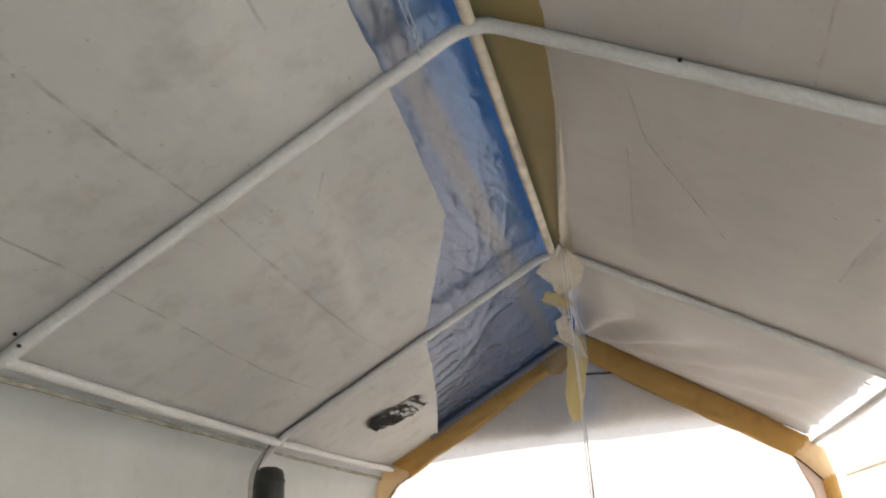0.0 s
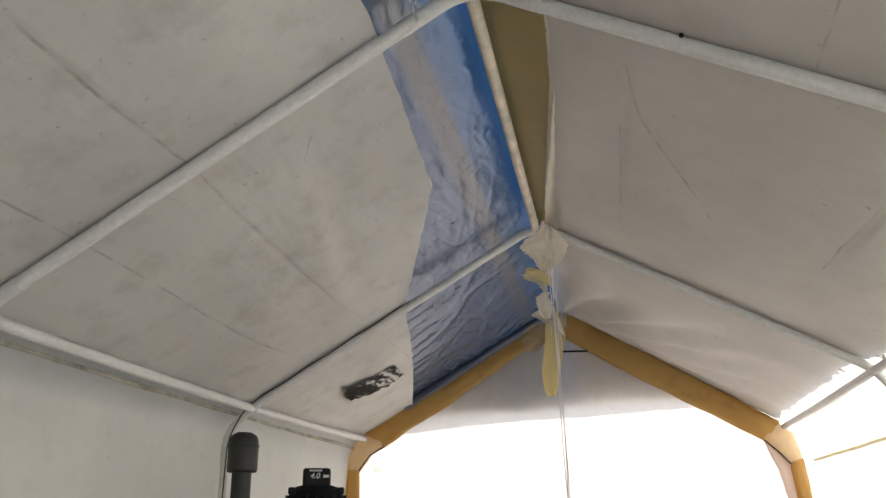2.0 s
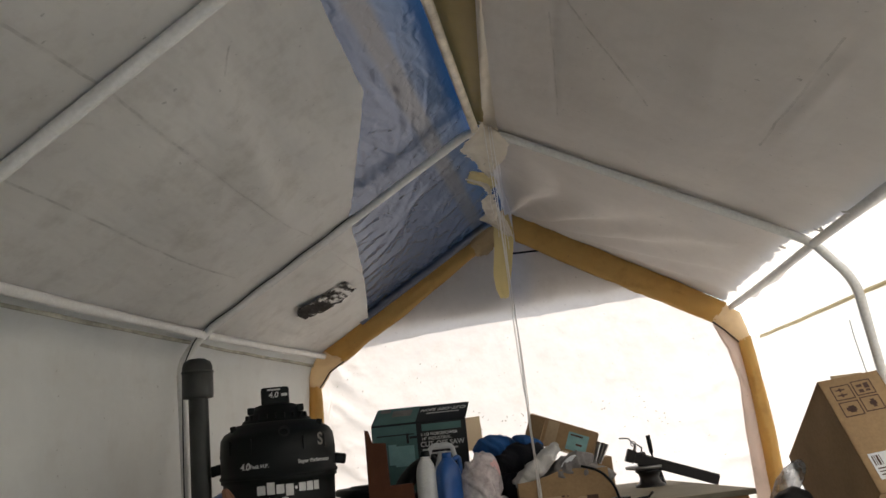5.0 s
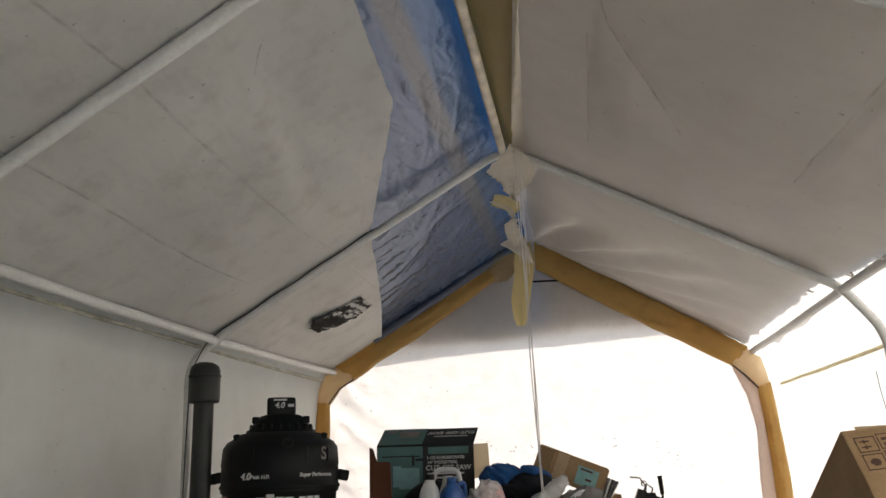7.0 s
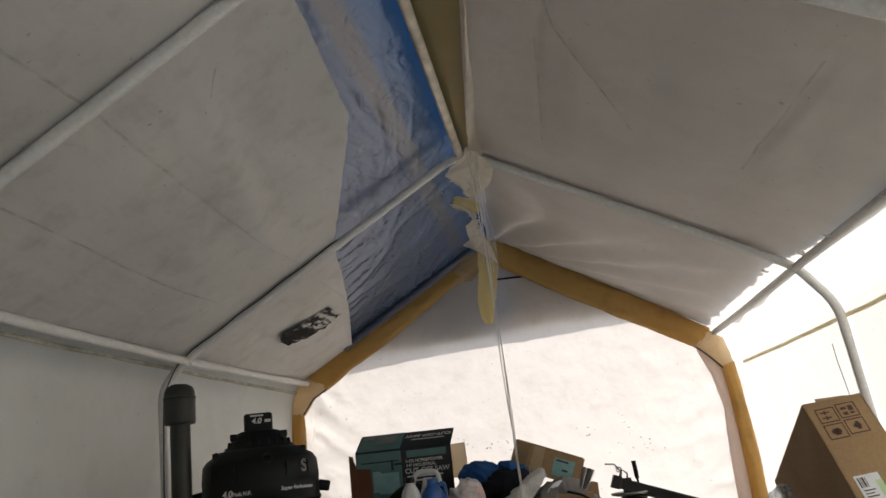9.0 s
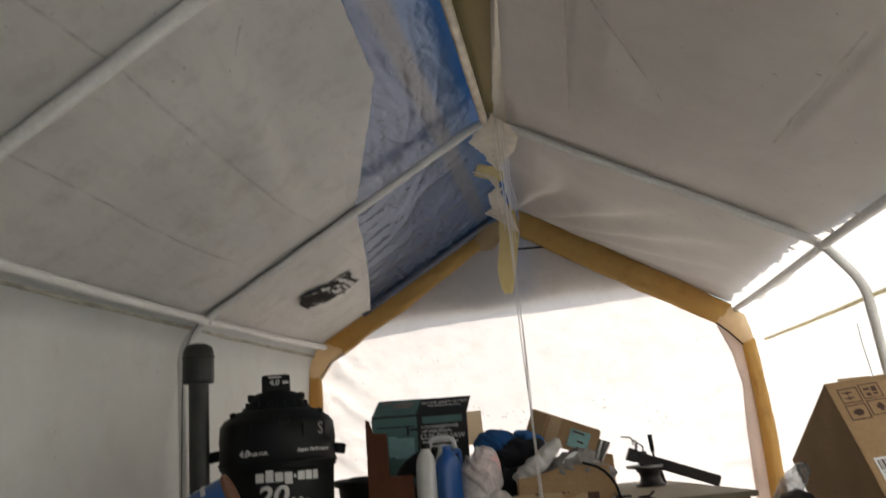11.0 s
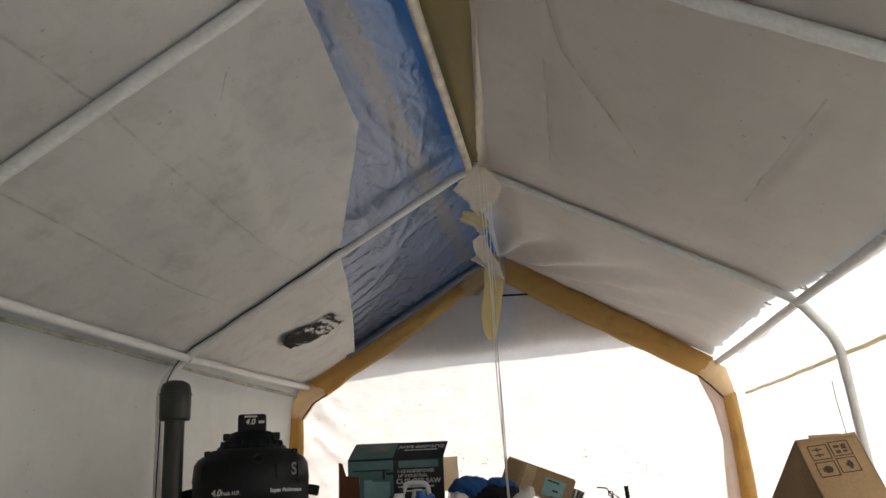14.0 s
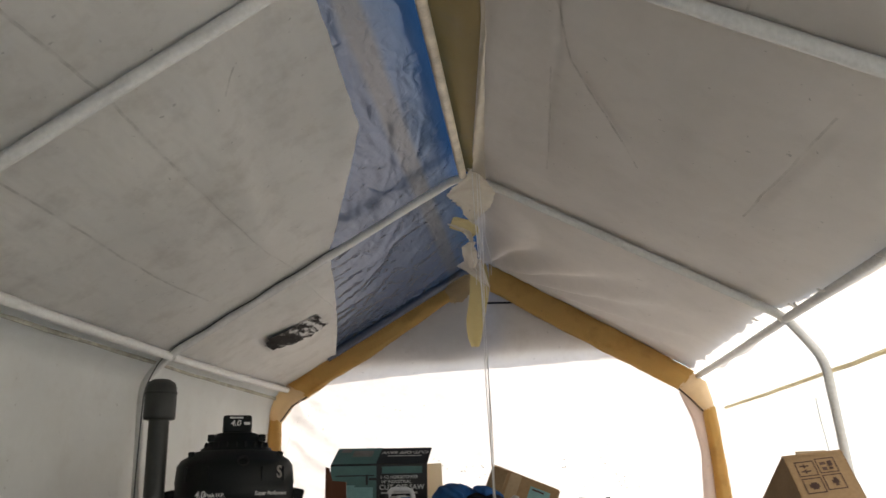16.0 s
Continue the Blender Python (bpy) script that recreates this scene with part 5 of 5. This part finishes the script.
bars(vac, on_drum(8, 0.305, 0.2355), [(-0.09, 0, 0.06, 0.008), (-0.02, 0, 0.05, 0.008), (0.06, 0, 0.09, 0.008)], M_BLACK, "print_bar", 0.2355)
bars(vac, on_drum(8, 0.327, 0.2345), [(0.05, 0, 0.16, 0.005)], M_PRINT, "print_bar", 0.2345)
letters("4.0", 0.038, vac, on_drum(-33, 0.560, 0.2465), M_PRINT, bend=0.2465, lean=0.2)
letters("Peak H.P.", 0.021, vac, on_drum(-18, 0.558, 0.2465), M_PRINT, bend=0.2465)
letters("Super Performance", 0.0215, vac, on_drum(38, 0.563, 0.2465), M_PRINT, bend=0.2465, lean=0.15)
letters("S", 0.07, vac, on_drum(46, 0.645, 0.2455), M_GREYRAG, bend=0.2455)

# ---- the tall black pipe ----
post = thing("black_pipe", pose(-1.247, 2.80, 0), "upright weathered black plastic pipe with a coupling", "pipe")
part("pipe", lathe(bmesh.new(), [(0.041, 0), (0.041, 1.62)], 28), M_ABS, post, smooth=True)
part("coupling", lathe(bmesh.new(), [(0.043, 1.60), (0.061, 1.603), (0.064, 1.615), (0.0645, 1.71), (0.0625, 1.715), (0.0625, 1.735), (0.055, 1.755), (0.033, 1.768)], 32), M_ABS, post, smooth=True)
part("collar_ridge", lathe(bmesh.new(), [(0.0645, 1.706), (0.067, 1.708), (0.067, 1.716), (0.0645, 1.718)], 32), M_ABS, post, smooth=True)
ex3, ez3 = eave(RIB_Y[2], -1)
run = [(lerp(-0.66, ex3 + 0.04, q), 3.386, lerp(RIDGE_Z + (ez3 - RIDGE_Z) * 0.66 / -ex3, ez3 + 0.02, q) + 0.016 + 0.003 * math.sin(q * 21)) for q in [i / 24 for i in range(25)]]
wire = link_mesh("cable", sweep(bmesh.new(), run + fillet([(-1.47, 3.365, 1.985), (-1.525, 3.355, 1.93), (-1.585, 3.345, 1.80), (-1.585, 3.33, 1.45), (-1.60, 3.33, 0.0)], 0.06), 0.0030, seg=8, up=(0.1, 1, 0)), M_BLACK2, smooth=True)
tagged(wire, "dark cable running along the rafter and down the leg", "cable")

# ---- paint bucket, yellow case and dark stand beside the vacuum ----
stand2 = thing("side_crate", pose(-1.10, 2.42, 0), "dark crate standing beside the vacuum cleaner", "crate")
part("crate_body", box(bmesh.new(), 0.30, 0.26, 0.93, None, 0.006), M_BLACK2, stand2)
case = thing("yellow_case", pose(-1.06, 2.37, 0.93, 0, 0, 8), "yellow plastic tool case with black clasps", "tool case")
part("shell", box(bmesh.new(), 0.15, 0.12, 0.085, pose(0.015, 0, 0), 0.012), M_YELLOW, case)
for k in (-0.05, 0.0, 0.05):
    part("rib", box(bmesh.new(), 0.018, 0.006, 0.06, pose(k, -0.062, 0.005), 0.002), M_YELLOW, case)
part("clasp", box(bmesh.new(), 0.05, 0.012, 0.02, pose(0.05, -0.064, 0.055), 0.003), M_BLACK, case)
BK = pose(-1.125, 2.44, 1.085, 0, 66, 12)
bucket = thing("paint_can", BK, "blue labelled can lying tilted with brown lid", "can")
part("can_body", lathe(bmesh.new(), [(0.070, 0.0), (0.076, 0.004), (0.078, 0.17), (0.080, 0.175)], 36), M_BLUEPLASTIC, bucket, smooth=True)
part("rim", lathe(bmesh.new(), [(0.077, 0.0), (0.079, 0.0), (0.079, 0.03), (0.077, 0.03)], 36), M_WHITEPLASTIC, bucket, smooth=True)
part("lid", lathe(bmesh.new(), [(0.080, 0.170), (0.084, 0.172), (0.084, 0.184), (0.076, 0.186), (0.074, 0.178)], 36), M_RUST, bucket, smooth=True)
bars(bucket, pose(0, 0, 0.10, 0, 0, -60) @ Matrix.Translation((0, -0.080, 0)) , [(-0.03, -0.03, 0.05, 0.016), (-0.02, -0.055, 0.06, 0.014), (0.0, 0.0, 0.07, 0.018)], M_PRINT, "print_bar", 0.08)

# ---- black tub lids behind the vacuum ----
wheel = thing("stacked_tub", on_bench(-0.755, 3.62, 0), "round black plastic tub beside the carton", "tub")
part("tub_body", lathe(bmesh.new(), [(0.125, 0.0), (0.14, 0.09), (0.145, 0.13)], 32), M_BLACK, wheel, smooth=True)
part("tub_rim", lathe(bmesh.new(), [(0.14, 0.125), (0.165, 0.13), (0.17, 0.15), (0.16, 0.16), (0.14, 0.155), (0.10, 0.15), (0.09, 0.168), (0.05, 0.17)], 32), M_BLACK2, wheel, smooth=True)
shelf = link_mesh("plank", box(bmesh.new(), 0.34, 0.60, 0.03, None, 0.004), M_PINE)
shelf.matrix_world = pose(-0.84, 3.62, BZ - 0.031)
tagged(shelf, "short pine plank carrying the black tub", "plank")

# plain dark block added in place of unclear clutter at the bench front
gap_block = thing("clutter_block", pose(-0.622, 2.82, 0, 0, 0, 6), "narrow dusty black block added for dark clutter before the bench", "crate")
part("crate_body", box(bmesh.new(), 0.115, 0.10, 0.955, None, 0.006), M_BLACK2, gap_block)
part("block_top", box(bmesh.new(), 0.122, 0.107, 0.022, pose(0, 0, 0.955), 0.006), M_BLACK, gap_block)

# ---- tall carton leaning on the tub by the sunny wall ----
CT = Vector((1.271, 3.0, 1.403))
cu = Vector((0.156, -0.495, -0.855)).normalized()
cw = Vector((-0.082, 0.856, -0.511))
cw = (cw - cu * cw.dot(cu)).normalized()
cv = cw.cross(cu).normalized()
if cv.x < 0:
    cv = -cv
L1, L2, L3 = 0.49, 0.245, 0.60
tall = thing("tall_carton", Matrix.Translation(CT), "tall brown cardboard carton leaning with handling marks", "carton")


def slab(a, b, c, la, lb, lc):
    """A thin board spanned by three edges from corner a."""
    bm = bmesh.new()
    vs = []
    for i in (0, 1):
        for j in (0, 1):
            for k in (0, 1):
                vs.append(bm.verts.new(a + b * la * i + c[0] * lb * j + c[1] * lc * k))
    bmesh.ops.convex_hull(bm, input=vs)
    return bm


T = 0.006
O = Vector((0, 0, 0))
part("marked_panel", slab(O, cu, (cv, cw), L1, L2, T), M_CARD, tall)
part("side_panel", slab(O, cu, (cw, cv), L1, L3, T), M_CARD, tall)
part("side_panel", slab(O + cv * (L2 - T), cu, (cw, cv), L1, L3, T), M_CARD, tall)
part("rear_panel", slab(O + cw * (L3 - T), cu, (cv, cw), L1, L2, T), M_CARD, tall)
part("end_panel", slab(O + cu * (L1 - T), cv, (cw, cu), L2, L3, T), M_CARD, tall)
part("end_panel", slab(O + cu * 0.012, cv, (cw, cu), L2, L3 * 0.49, T), M_CARD, tall)
part("raised_flap", slab(O + cw * 0.02 + cv * 0.07 - cu * 0.025, cv * 0.8 + cw * 0.1, (cu, cw), 0.17, 0.03, 0.004), M_CARD2, tall, "torn raised flap")
nrm = cv.cross(cu)
nrm = -nrm if nrm.dot(cw) > 0 else nrm
PANEL = Matrix.Identity(4)
for i in range(3):
    PANEL[i][0], PANEL[i][1], PANEL[i][2] = cv[i], -nrm[i], -cu[i]


def mark(x0, x1, d0, d1):
    return ((x0 + x1) / 2, -(d0 + d1) / 2, x1 - x0, d1 - d0)


for gx, gy, glyph in ((0.045, 0.035, ((0.058, 0.09, 0.050, 0.055), (0.07, 0.077, 0.046, 0.060), (0.058, 0.09, 0.070, 0.075), (0.07, 0.077, 0.066, 0.080))),
                      (0.118, 0.030, ((0.13, 0.15, 0.045, 0.055), (0.155, 0.172, 0.042, 0.062), (0.132, 0.148, 0.064, 0.076), (0.155, 0.17, 0.066, 0.074))),
                      (0.045, 0.098, ((0.062, 0.095, 0.120, 0.134), (0.07, 0.09, 0.115, 0.140))),
                      (0.118, 0.092, ((0.15, 0.162, 0.105, 0.135), (0.143, 0.166, 0.113, 0.126)))):
    w, h, b = 0.074, 0.062, 0.0045
    k = 1.18
    gx, gy = gx * k - 0.022, gy * k - 0.006
    glyph = [(a * k - 0.022, b_ * k - 0.022, c_ * k - 0.006, d * k - 0.006) for a, b_, c_, d in glyph]
    lines = [mark(gx, gx + w, gy, gy + b), mark(gx, gx + w, gy + h, gy + h + b), mark(gx, gx + b, gy, gy + h), mark(gx + w, gx + w + b, gy, gy + h + b)]
    bars(tall, PANEL @ Matrix.Translation((0, -0.001, 0)), lines + [mark(*g) for g in glyph], M_INK, "handling_mark")
bars(tall, PANEL @ Matrix.Translation((0, -0.001, 0)), [mark(0.03, 0.125, 0.335, 0.44)], M_LABEL, "paper_label")
bars(tall, PANEL @ Matrix.Translation((0, -0.0022, 0)), [mark(0.10, 0.125, 0.365, 0.43)], M_LIME, "green_print")
bars(tall, PANEL @ Matrix.Translation((0, -0.0022, 0)), [mark(0.038, 0.043, 0.345, 0.385), mark(0.047, 0.05, 0.345, 0.385), mark(0.054, 0.062, 0.345, 0.385), mark(0.066, 0.069, 0.345, 0.385), mark(0.04, 0.085, 0.395, 0.400), mark(0.04, 0.075, 0.408, 0.412), mark(0.04, 0.085, 0.42, 0.425)], M_INK, "print_bar")
rest = link_mesh("crate", box(bmesh.new(), 0.34, 0.40, 0.695, None, 0.01), M_BLACK2)
rest.matrix_world = pose(1.36, 3.22, 0)
tagged(rest, "dark crate under the leaning carton", "crate")

tub = thing("storage_tub", pose(0.85, 3.04, 0.06), "black plastic storage tub beside the bench", "tub")
bm = bmesh.new()
rings = []
for s, z in ((0.86, 0.0), (0.98, 0.80), (1.06, 0.81), (1.06, 0.865), (1.0, 0.87), (0.96, 0.82)):
    ring = []
    for k in range(40):
        a = 2 * math.pi * k / 40
        c, n_ = math.cos(a), math.sin(a)
        q = (abs(c) ** 6 + abs(n_) ** 6) ** (-1 / 6)
        ring.append(bm.verts.new((c * q * 0.27 * s, n_ * q * 0.20 * s, z + 0.03 * c * q * (1 if z > 0.5 else 0))))
    rings.append(ring)
for r0, r1 in zip(rings, rings[1:]):
    for k in range(40):
        bm.faces.new((r0[k], r0[(k + 1) % 40], r1[(k + 1) % 40], r1[k]))
bm.faces.new(rings[0][::-1])
bm.faces.new(rings[-1])
part("tub_shell", bm, M_TUB, tub, smooth=True)
gbag = link_mesh("plastic_bag", blob(bmesh.new(), 0.048, 0.06, 0.115, Matrix(), 5, 0.16, 9, 3.0), M_FILMGREY, smooth=True)
gbag.matrix_world = pose(1.13, 3.22, 0.995, 0, 36, 0)
tagged(gbag, "crumpled grey clear plastic bag on the tub", "plastic bag")
dbag = link_mesh("dark_bag", blob(bmesh.new(), 0.07, 0.06, 0.05, Matrix(), 4, 0.3, 9, 6.0), M_BLACK2, smooth=True)
dbag.matrix_world = pose(1.10, 3.02, 0.955)
tagged(dbag, "crumpled black plastic bag on the tub", "plastic bag")

# dead leaf bits caught on the end sheet
bm = bmesh.new()
rng = random.Random(4)
for k in range(56):
    cx, cz = rng.choice(((-0.32, 1.42), (-0.16, 1.41), (0.03, 1.39), (0.42, 1.38), (0.61, 1.35), (0.80, 1.35), (-0.66, 1.84), (-1.21, 1.80), (0.3, 1.30), (-0.5, 1.33), (-0.9, 1.38), (0.95, 1.30), (0.68, 1.50), (0.54, 1.36), (0.94, 1.26), (1.06, 1.20), (0.79, 1.37), (1.22, 1.05), (0.57, 1.50), (-0.33, 1.45)))
    m = pose(cx + rng.gauss(0, 0.09), 5.352, cz + rng.gauss(0, 0.04), rng.uniform(-20, 20), rng.uniform(0, 360), 0)
    w, h = rng.uniform(0.002, 0.005), rng.uniform(0.003, 0.011)
    vs = [bm.verts.new(m @ Vector(q)) for q in ((-w, 0, 0), (0, 0.002, -h), (w, 0, 0), (0, -0.003, h))]
    bm.faces.new(vs)
bits = link_mesh("leaf_debris", bm, M_LEAF)
tagged(bits, "tiny dry leaf bits caught on the end sheet", "debris", kind="stuff")
